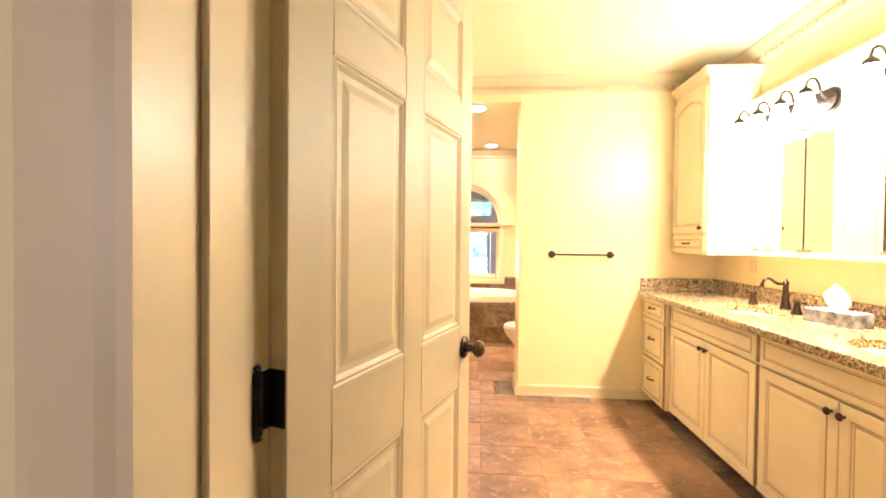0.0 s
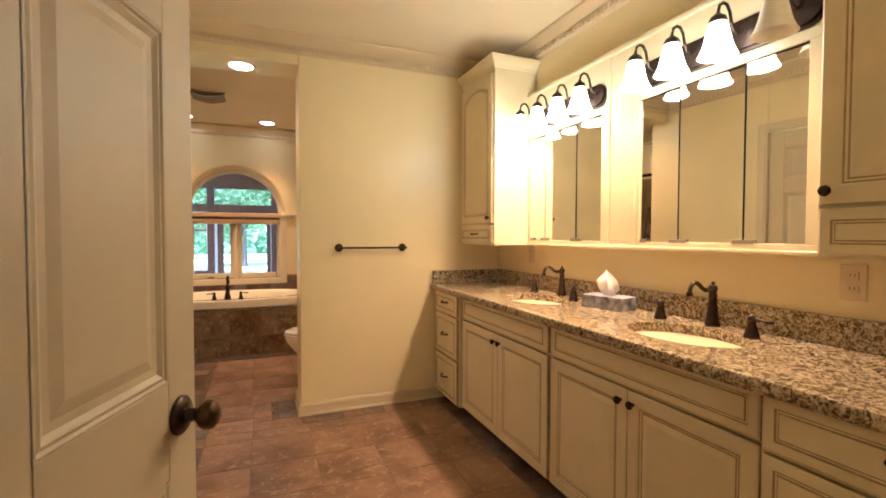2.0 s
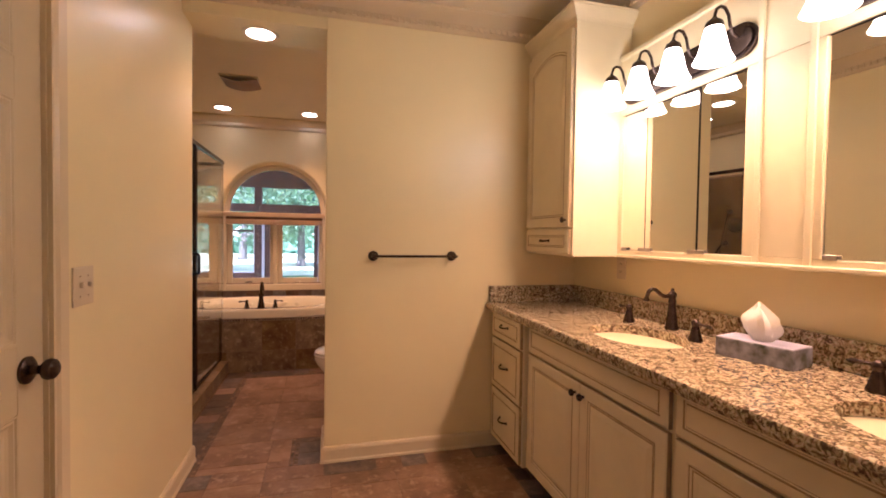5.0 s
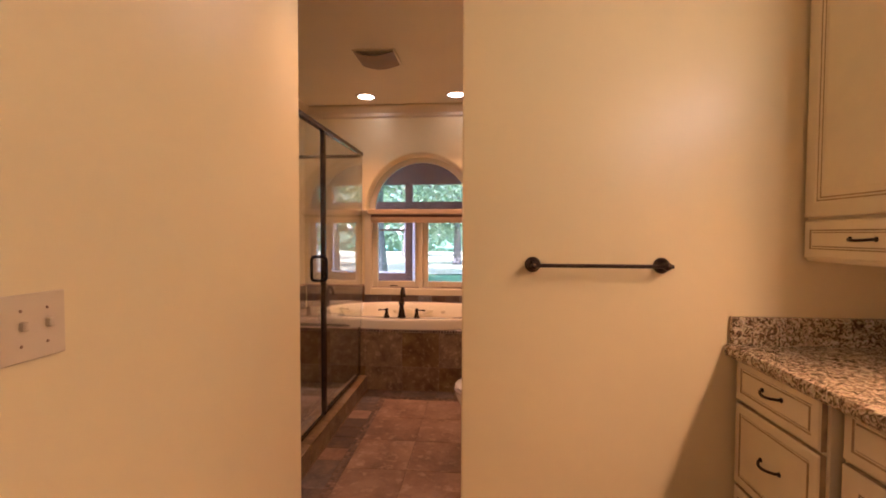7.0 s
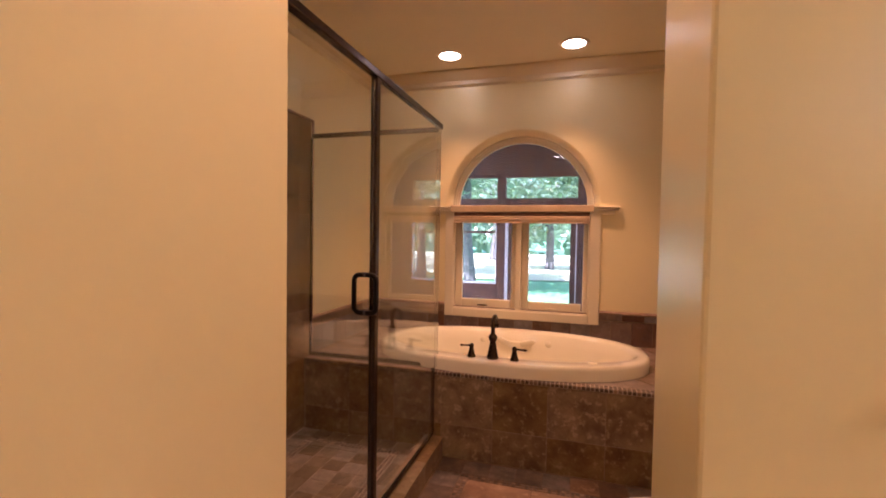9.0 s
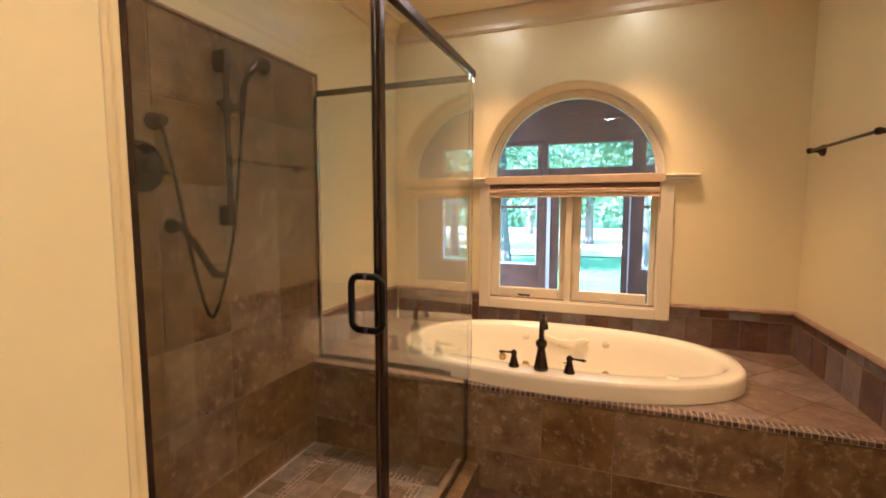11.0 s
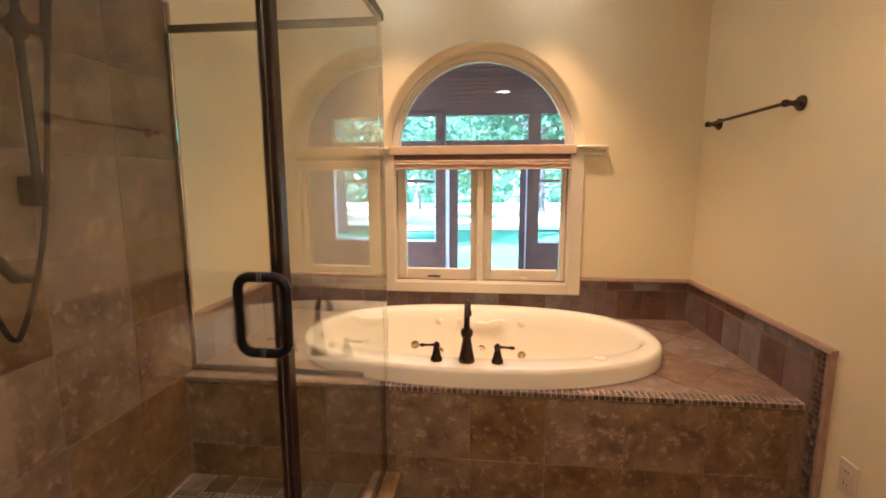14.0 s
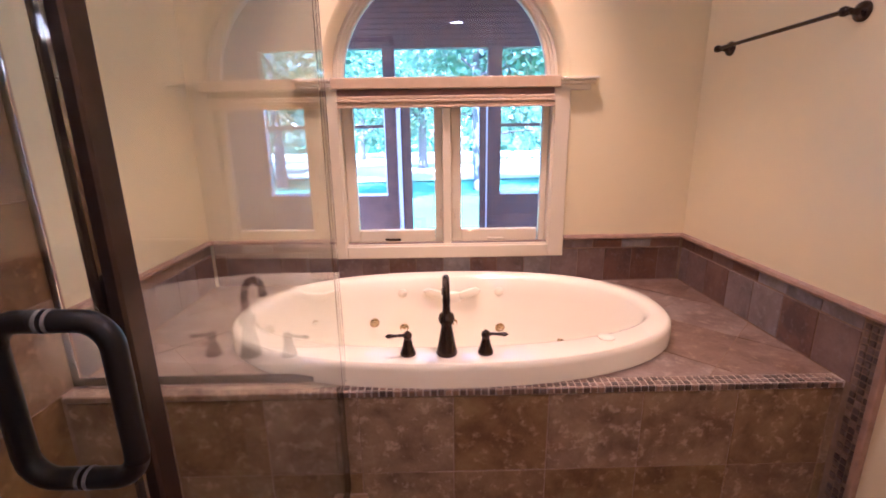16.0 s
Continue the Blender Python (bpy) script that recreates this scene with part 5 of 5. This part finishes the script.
for x0, x1 in ((WX - 0.5045, WX - 0.0205), (WX + 0.0205, WX + 0.5045)):
    sash = part("sash", box(x0, x0 + 0.052, YF + 0.03, YF + 0.07, 0.706, 1.4545, 0.005, 2), SASH, win)
    part("stile", box(x1 - 0.032 if x1 > WX else x1 - 0.04, x1, YF + 0.03, YF + 0.07, 0.706, 1.4545, 0.005, 2), SASH, sash)
    part("rail", box(x0 + 0.0525, x1 - 0.0405, YF + 0.03, YF + 0.07, 0.706, 0.768, 0.005, 2), SASH, sash)
    part("rail", box(x0 + 0.0525, x1 - 0.0405, YF + 0.03, YF + 0.07, 1.42, 1.4545, 0.005, 2), SASH, sash)
    part("pane", box(x0 + 0.048, x1 - 0.03, YF + 0.048, YF + 0.053, 0.762, 1.43), PANE, sash)
    xm = (x0 + x1) / 2 - 0.02
    part("crank", tube([(xm - 0.035, YF + 0.02, 0.722), (xm, YF - 0.004, 0.726), (xm + 0.04, YF + 0.016, 0.722)], 0.006, 8), BRONZE if x0 < WX - 0.1 else SASH, sash, smooth=True)
for s in (-1, 1):
    part("sash_lock", tube([(WX + s * 0.04, YF + 0.025, 0.83), (WX + s * 0.04, YF + 0.008, 0.85), (WX + s * 0.036, YF + 0.005, 0.88)], 0.006, 8), SASH, win, smooth=True)
for o in win.children_recursive:
    if "pane" in o.name:
        o.visible_shadow = False
bl = thing("roman_blind", (WX, YF - 0.02, 1.376), "folded brown bamboo roman blind at the window head", "blind")
for k in range(3):
    part("fold", box(-0.512, 0.512, -0.014 - 0.004 * (k % 2), 0.0, 0.004 + 0.015 * k, 0.017 + 0.015 * k, 0.003), BAMBOO, bl)
part("backing", box(-0.51, 0.51, 0.0005, 0.003, 0.0, 0.05), BAMBOO, bl)
# dark wood strip stands in for the shadow gap between rail and blind
part("head_rail", box(-0.512, 0.512, -0.004, 0.003, 0.0505, 0.0785, 0.002), PORCHW, bl, "dark strip put in as the shade under the rail")
part("bottom_rail", box(-0.514, 0.514, -0.02, 0.002, -0.006, 0.0035, 0.002), BAMBOO, bl)

# ---- porch beyond the window ----
PY = 8.42
structure("floor_porch", box(-4.2, 4.2, YF + 0.18, PY + 0.12, -0.2, -0.02), PORCHF, "dark plank porch floor", "floor")
structure("ceiling_porch", box(-4.2, 4.2, YF + 0.18, PY + 0.12, 2.75, 2.85), PORCHC, "tan boarded porch ceiling", "ceiling")
structure("wall_porch_west", box(-4.3, -4.2, YF + 0.18, PY + 0.12, -0.2, 2.85), PORCHW, "dark stained porch wall", "wall")
structure("wall_porch_east", box(4.2, 4.3, YF + 0.18, PY + 0.12, -0.2, 2.85), PORCHW, "dark stained porch wall", "wall")
DW0, DW1 = -0.65, 0.215
cols = [(-3.4, -2.75), (-2.45, -1.75), (-1.40, -0.757), (DW0, DW1), (0.342, 0.98), (1.42, 2.1), (2.4, 3.1)]
edges = [-4.2] + [e for c in cols for e in c] + [4.2]
bm = bmesh.new()
for a, b in zip(edges[::2], edges[1::2]):
    add_box(bm, a, b, PY, PY + 0.1, -0.02, 2.75)
for a, b in cols:
    door = a == DW0
    for z0, z1 in (((-0.02, 0.0),) if door else ((-0.02, 0.66),)) + ((1.60 if door else 1.62, 1.74), (2.0, 2.75)):
        add_box(bm, a + 0.0005, b - 0.0005, PY + 0.001, PY + 0.099, z0, z1)
structure("wall_porch_front", bm, PORCHW, "dark stained wooden porch wall with windows", "wall")
bm = bmesh.new()
for k in range(16):
    add_box(bm, -4.2, 4.2, PY - 0.012, PY - 0.001, 2.02 + 0.045 * k, 2.06 + 0.045 * k)
for a, b in zip(edges[::2], edges[1::2]):
    for k in range(13):
        add_box(bm, a, b, PY - 0.01, PY - 0.001, 0.0 + 0.05 * k, 0.046 + 0.05 * k)
structure("trim_porch_boards", bm, PORCHW, "dark horizontal porch boards", "trim")
for i, (a, b) in enumerate(cols):
    w = tagged(new("window_porch"), "dark-framed porch window with white inner sash", "window", "porch windows", "structure")
    if a == DW0:
        for x0, x1 in ((a + 0.04, a + 0.132), (b - 0.075, b - 0.013)):
            part("door_stile", box(x0, x1, PY + 0.02, PY + 0.06, 0.0, 1.60), PORCHW, w)
        for x0, x1 in ((a, a + 0.038), (b - 0.012, b)):
            part("white_stop", box(x0, x1, PY + 0.005, PY + 0.06, 0.0, 1.60), WHITEF, w)
    else:
        part("sill", box(a, b, PY - 0.02, PY + 0.02, 0.661, 0.685), WHITEF, w)
        part("meeting_rail", box(a, b, PY + 0.02, PY + 0.06, 1.30, 1.33), PORCHW, w)
        part("white_stop", box(b - 0.012, b - 0.001, PY + 0.005, PY + 0.06, 0.686, 1.61), WHITEF, w)

# ---- lawn, trees, hedge ----
bm = bmesh.new()
G = 26
gv = {}
for i in range(G + 1):
    for j in range(G + 1):
        x, y = (i / G - 0.5) * 2, j / G
        X, Y = 420 * x * abs(x) ** 1.2, 6.4 + 420 * y ** 2.2
        gv[i, j] = bm.verts.new((X, Y, -0.3 + 0.15 * noise.noise((X * 0.1, Y * 0.1, 0)) - 0.006 * min(Y - 6.4, 40)))
for i in range(G):
    for j in range(G):
        bm.faces.new((gv[i, j], gv[i + 1, j], gv[i + 1, j + 1], gv[i, j + 1]))
structure("ground", bm, GRASS, "sunny green lawn reaching to the trees", "lawn")

bm = bmesh.new()
rows = [[bm.verts.new((x * (1 + 0.02 * k), 19 + 4.2 * k + 0.8 * math.sin(x * 0.3), -0.33 - 0.0062 * min(12.6 + 4.2 * k, 40) + 0.12)) for x in range(-60, 61, 6)] for k in range(7)]
for a, b in zip(rows, rows[1:]):
    for i in range(len(a) - 1):
        bm.faces.new((a[i], a[i + 1], b[i + 1], b[i]))
structure("ground_field", bm, FIELD, "pale sunlit dry field beyond the lawn", "field")


def tree(x, y, h, r, crown, seed, low=0.25):
    R = random.Random(seed)
    t = thing("tree", (x, y, -0.5), "broad-leaved tree with dark trunk and green crown", "tree", "garden trees")
    bm = bmesh.new()
    top = Vector((R.uniform(-0.3, 0.3), R.uniform(-0.3, 0.3), h * 0.75))
    add_tube(bm, [(0, 0, 0), (0.02, 0.01, h * 0.06), top * 0.3 + Vector((R.uniform(-0.15, 0.15), 0, 0)), top * 0.6, top], r, 10, r * 0.3)
    limbs = []
    for k in range(9):
        b = top * R.uniform(low + 0.05, 1.0)
        a = R.uniform(0, 6.28)
        e = b + Vector((math.cos(a), math.sin(a), R.uniform(-0.05, 0.5))) * crown * R.uniform(0.5, 0.9)
        add_tube(bm, [b, b.lerp(e, 0.5) + Vector((0, 0, 0.2)), e], r * 0.35, 6, r * 0.08)
        limbs.append((b, e))
    part("trunk", bm, BARK, t)
    vs, fs = [], []
    for k in range(7500):
        b, e = limbs[R.randrange(len(limbs))]
        c = b.lerp(e, R.uniform(0.35, 1.1)) + Vector((R.gauss(0, 1), R.gauss(0, 1), R.gauss(0, 0.7))) * crown * 0.2
        s = R.uniform(0.06, 0.15)
        u = Vector((R.gauss(0, 1), R.gauss(0, 1), R.gauss(0, 0.6))).normalized()
        w = u.cross(Vector((R.gauss(0, 1), R.gauss(0, 1), R.gauss(0, 1)))).normalized()
        i = len(vs)
        vs += [tuple(c - u * s), tuple(c + w * s * 0.5), tuple(c + u * s), tuple(c - w * s * 0.5)]
        fs.append((i, i + 1, i + 2, i + 3))
    me = bpy.data.meshes.new("crown")
    me.from_pydata(vs, [], fs)
    me.materials.append(LEAF)
    o = new("crown", me)
    o.parent = t
    return t


for i, (x, y, h, r, c, low) in enumerate(((-2.6, 15, 8, 0.22, 3.0, 0.3), (0.9, 16.5, 8.5, 0.2, 3.0, 0.35), (-6.5, 19, 9, 0.25, 3.5, 0.2), (4.8, 18, 8, 0.2, 3.2, 0.25), (-0.9, 25, 10, 0.25, 4.0, 0.2), (8.0, 24, 10, 0.25, 4.0, 0.15), (-11, 26, 10, 0.3, 4.5, 0.15), (2.8, 31, 11, 0.3, 5.0, 0.1), (-5, 33, 11, 0.3, 5.0, 0.1))):
    tree(x, y, h, r, c, i + 3, low)
bm = bmesh.new()
R = random.Random(9)
vs, fs = [], []
for k in range(6000):
    c = Vector((R.uniform(-45, 45), R.uniform(44, 50), R.betavariate(1.2, 1.4) * 13 - 0.8))
    s = R.uniform(0.3, 0.9)
    u = Vector((R.gauss(0, 1), R.gauss(0, 0.5), R.gauss(0, 0.8))).normalized()
    w = u.cross(Vector((0, 1, R.gauss(0, 0.4)))).normalized()
    i = len(vs)
    vs += [tuple(c - u * s), tuple(c + w * s * 0.6), tuple(c + u * s), tuple(c - w * s * 0.6)]
    fs.append((i, i + 1, i + 2, i + 3))
bm.free()
me = bpy.data.meshes.new("far_woods")
me.from_pydata(vs, [], fs)
me.materials.append(LEAF)
tagged(new("far_woods", me), "distant green woods beyond the lawn", "woods", kind="stuff")

# ---- floor and wall pieces ----
slab = structure("floor", box(XL - 0.9, XM + 0.12, 0.29, YT + 0.0, -0.1, -0.002), DGROUT, "brown stone tile floor of the vanity room")
slab2 = structure("floor_bath", box(XS - 0.12, XR + 0.12, YT, YF + 0.18, -0.1, -0.002), DGROUT, "brown stone tile floor with slate border")
FL = lambda x, y: pose(x, y, -0.002)
TS = 0.335
BS_ = 0.14
pick = lambda: DARKT if rng.random() < 0.8 else FLOORT
fill("border_tile", slab, DARKT, 1.43 - BS_, 1.43, 0.42, YT - BS_, BS_, BS_, FL, us=1.43, vs=YT, pick=pick)
fill("tile", slab, FLOORT, XL + BS_, 1.43 - BS_, 0.30, YT - BS_, TS, TS, FL, us=0.02, vs=0.14)
fill("border_tile", slab, DARKT, XL + 0.001, XL + BS_, 0.30, YT, BS_, BS_, FL, us=XL, vs=YT, pick=pick)
fill("border_tile", slab, DARKT, 0.32, 1.43, YT - BS_, YT, BS_, BS_, FL, us=0.32, vs=YT, pick=pick)
fill("tile", slab, FLOORT, XL + BS_, 0.32, YT - BS_, YT, TS, TS, FL, us=0.02, vs=0.14)
fill("border_tile", slab2, DARKT, 0.32 - BS_, 0.319, YT, 3.76, BS_, BS_, FL, us=0.32, vs=YT, pick=pick)
fill("tile", slab2, FLOORT, CUX1 + BS_ + 0.045, 0.32 - BS_ - 0.045, YT, 3.76, TS, TS, FL, us=0.02, vs=0.14)
fill("border_tile", slab2, DARKT, CUX1 + 0.001, CUX1 + BS_, 3.618, DY, BS_, BS_, FL, us=CUX1, vs=DY, pick=pick)
fill("border_tile", slab2, DARKT, CUX1 + BS_, XR - 0.02, DY - BS_, DY, BS_, BS_, FL, us=CUX1, vs=DY, pick=pick)
fill("tile", slab2, FLOORT, CUX1 + BS_ + 0.045, XR - 0.02, 3.76, DY - BS_ - 0.045, TS, TS, FL, us=0.0, vs=DY - BS_ - 0.045)


def mosaic(name, parent, material, u0, u1, v0, v1, step, place):
    """Small mosaic chips as one joined part."""
    bm = bmesh.new()
    g = 0.0022
    for i in range(max(1, round((u1 - u0) / step))):
        for j in range(max(1, round((v1 - v0) / step))):
            m = place(u0 + (i + 0.5) * step, v0 + (j + 0.5) * step)
            s = step / 2 - g
            lo = [bm.verts.new(m @ Vector((a * s, b * s, 0))) for a, b in ((-1, -1), (1, -1), (1, 1), (-1, 1))]
            hi = [bm.verts.new(m @ Vector((a * (s - 0.0012), b * (s - 0.0012), 0.006))) for a, b in ((-1, -1), (1, -1), (1, 1), (-1, 1))]
            for k in range(4):
                bm.faces.new((lo[k], lo[(k + 1) % 4], hi[(k + 1) % 4], hi[k]))
            bm.faces.new(hi)
    o = part(name, bm, material, parent)
    o["kind"] = "stuff"
    return o


mosaic("mosaic_strip", slab2, MOSAIC, CUX1 + BS_, CUX1 + BS_ + 0.045, YT, DY - BS_, 0.0225, lambda u, v: pose(u, v, -0.0058))
mosaic("mosaic_strip", slab2, MOSAIC, CUX1 + BS_ + 0.045, XR - 0.02, DY - BS_ - 0.045, DY - BS_, 0.0225, lambda u, v: pose(u, v, -0.0058))
mosaic("mosaic_strip", slab2, MOSAIC, 0.32 - BS_ - 0.045, 0.32 - BS_, YT, 3.76, 0.0225, lambda u, v: pose(u, v, -0.0058))
# apron: a mosaic edge above two rows of stone tiles
part("edge_tile", box(XS + 0.02, GX + 0.007, DY + 0.0005, DY + 0.05, DZ - 0.022, DZ - 0.0005, 0.003), APRONT, deck)
part("edge_bed", box(GX + 0.008, XR - 0.008, DY + 0.0065, DY + 0.0535, DZ - 0.023, DZ - 0.0006), PGROUT, deck)
mosaic("mosaic_edge", deck, MOSAIC, GX + 0.008, XR - 0.008, DZ - 0.022, DZ, 0.0225, lambda u, v: pose(u, DY + 0.006, v, 90))
mosaic("mosaic_edge_top", deck, MOSAIC, GX + 0.008, XR - 0.008, DY + 0.006, DY + 0.051, 0.0225, lambda u, v: pose(u, v, DZ - 0.0042))
fill("tile", deck, APRONT, XS + 0.02, XR - 0.008, 0.001, DZ - 0.024, 0.297, 0.29, lambda u, v: FRONT(u, DY + 0.008, v), us=-0.535, vs=0.191)
# deck: stone tiles laid diagonally, clear of the tub
D = 0.3
for i in range(-8, 9):
    for j in range(-8, 9):
        x, y = (i + j) * D * 0.7071, (i - j) * D * 0.7071 + 5.78
        q = [(x + dx * D * 0.699, y + dy * D * 0.699) for dx, dy in ((0, -1), (1, 0), (0, 1), (-1, 0))]
        if x < XS - D or x > XR + D or y < DY - D or y > YF + D:
            continue
        # cut the diamond to the deck's rectangle
        pts = q
        for ax, lim, sg in ((0, XS + 0.022, 1), (0, XR - 0.012, -1), (1, DY + 0.054, 1), (1, YF - 0.012, -1)):
            res = []
            for k in range(len(pts)):
                p, r = pts[k], pts[(k + 1) % len(pts)]
                ip, ir = (p[ax] - lim) * sg >= 0, (r[ax] - lim) * sg >= 0
                if ip:
                    res.append(p)
                if ip != ir:
                    t = (lim - p[ax]) / (r[ax] - p[ax])
                    res.append((p[0] + t * (r[0] - p[0]), p[1] + t * (r[1] - p[1])))
            pts = res
            if len(pts) < 3:
                break
        if len(pts) < 3:
            continue
        # cut away what lies under the tub
        pieces, rest = [], pts
        ring = [(TX + x, TY + y) for x, y, z in oval(0.96, 0, 32)]
        for k in range(32):
            (ax, ay), (bx, by) = ring[k], ring[(k + 1) % 32]
            side = lambda p: (bx - ax) * (p[1] - ay) - (by - ay) * (p[0] - ax)
            halves = {1: [], -1: []}
            for m in range(len(rest)):
                p, q2 = rest[m], rest[(m + 1) % len(rest)]
                sp_, sq = side(p), side(q2)
                halves[1 if sp_ >= 0 else -1].append(p)
                if sp_ * sq < 0:
                    t = sp_ / (sp_ - sq)
                    c = (p[0] + t * (q2[0] - p[0]), p[1] + t * (q2[1] - p[1]))
                    halves[1].append(c)
                    halves[-1].append(c)
            if len(halves[-1]) > 2:
                pieces.append(halves[-1])
            rest = halves[1]
            if len(rest) < 3:
                break
        bm = bmesh.new()
        for pc in pieces:
            add_prism(bm, pc, lambda u, v, d: (u, v, d), DZ - 0.009, DZ)
        if bm.faces:
            part("deck_tile", bm, DECKT, deck)
        else:
            bm.free()
# splash rows
fill("tile", sp, SPLASHT, XS + 0.022, XR - 0.014, DZ + 0.001, SZ - 0.05, 0.14, 0.3, lambda u, v: FRONT(u, YF - 0.006, v), us=0.868, vs=-5)
fill("tile", sp, SPLASHT, 5.242, YF - 0.016, DZ + 0.001, SZ - 0.05, 0.157, 0.3, lambda u, v: SIDE_L(XR - 0.006, u, v), us=5.2395, vs=-5)
fill("tile", sp, SPLASHT, 5.345, YF - 0.016, DZ + 0.001, SZ - 0.05, 0.157, 0.3, lambda u, v: SIDE_R(XS + 0.006, u, v), us=YF - 0.016, vs=-5)
for u0, u1, pl in ((XS + 0.022, XR - 0.014, lambda u, v: FRONT(u, YF - 0.006, v)), (5.242, YF - 0.016, lambda u, v: SIDE_L(XR - 0.006, u, v))):
    fill("border_chip", sp, SPLASHT, u0, u1, SZ - 0.047, SZ - 0.002, 0.15, 0.3, pl, us=u0, vs=-5)
mosaic("mosaic_end", sp, MOSAIC, 5.1705, 5.2380, 0.002, SZ - 0.002, 0.0225, lambda u, v: SIDE_L(XR - 0.004, u, v))
# shower
fill("tile", shw, SHOWT, 3.742, 5.322, 0.06, 1.974, 0.297, 0.297, lambda u, v: SIDE_R(XS + 0.006, u, v), us=5.322, vs=DZ)
fill("tile", shw, SHOWT, XS + 0.02, CUX0 - 0.002, 0.06, 1.974, 0.297, 0.297, lambda u, v: pose(u, 3.741, v, 90, 0, 180), us=CUX0, vs=DZ)
PX0, PX1, PY0, PY1, PS, PB = XS + 0.018, CUX0 + 0.004, 3.752, DY + 0.004, 0.105, 0.045
PAN = lambda u, v: pose(u, v, 0.045)
for x0, x1, y0, y1 in ((PX0, PX1, PY0, PY0 + PS), (PX0, PX1, PY1 - PS, PY1), (PX0, PX0 + PS, PY0 + PS, PY1 - PS), (PX1 - PS, PX1, PY0 + PS, PY1 - PS), (PX0 + PS + PB, PX1 - PS - PB, PY0 + PS + PB, PY1 - PS - PB)):
    fill("tile", pan, PANT, x0, x1, y0, y1, PS, PS, PAN, us=x0, vs=y0)
for x0, x1, y0, y1 in ((PX0 + PS, PX1 - PS, PY0 + PS, PY0 + PS + PB), (PX0 + PS, PX1 - PS, PY1 - PS - PB, PY1 - PS), (PX0 + PS, PX0 + PS + PB, PY0 + PS + PB, PY1 - PS - PB), (PX1 - PS - PB, PX1 - PS, PY0 + PS + PB, PY1 - PS - PB)):
    mosaic("mosaic_band", pan, MOSAIC, x0, x1, y0, y1, 0.0225, lambda u, v: pose(u, v, 0.0412))
fill("tile", curb, APRONT, CUX0 + 0.04, CUX1 - 0.002, 3.605, DY - 0.001, 0.4, 0.297, lambda u, v: pose(u, v, CUZ - 0.0085), us=-5, vs=DY)
fill("tile", curb, APRONT, 3.605, DY - 0.001, 0.001, CUZ - 0.012, 0.297, 0.4, lambda u, v: SIDE_R(CUX1 - 0.008, u, v), us=DY, vs=-5)
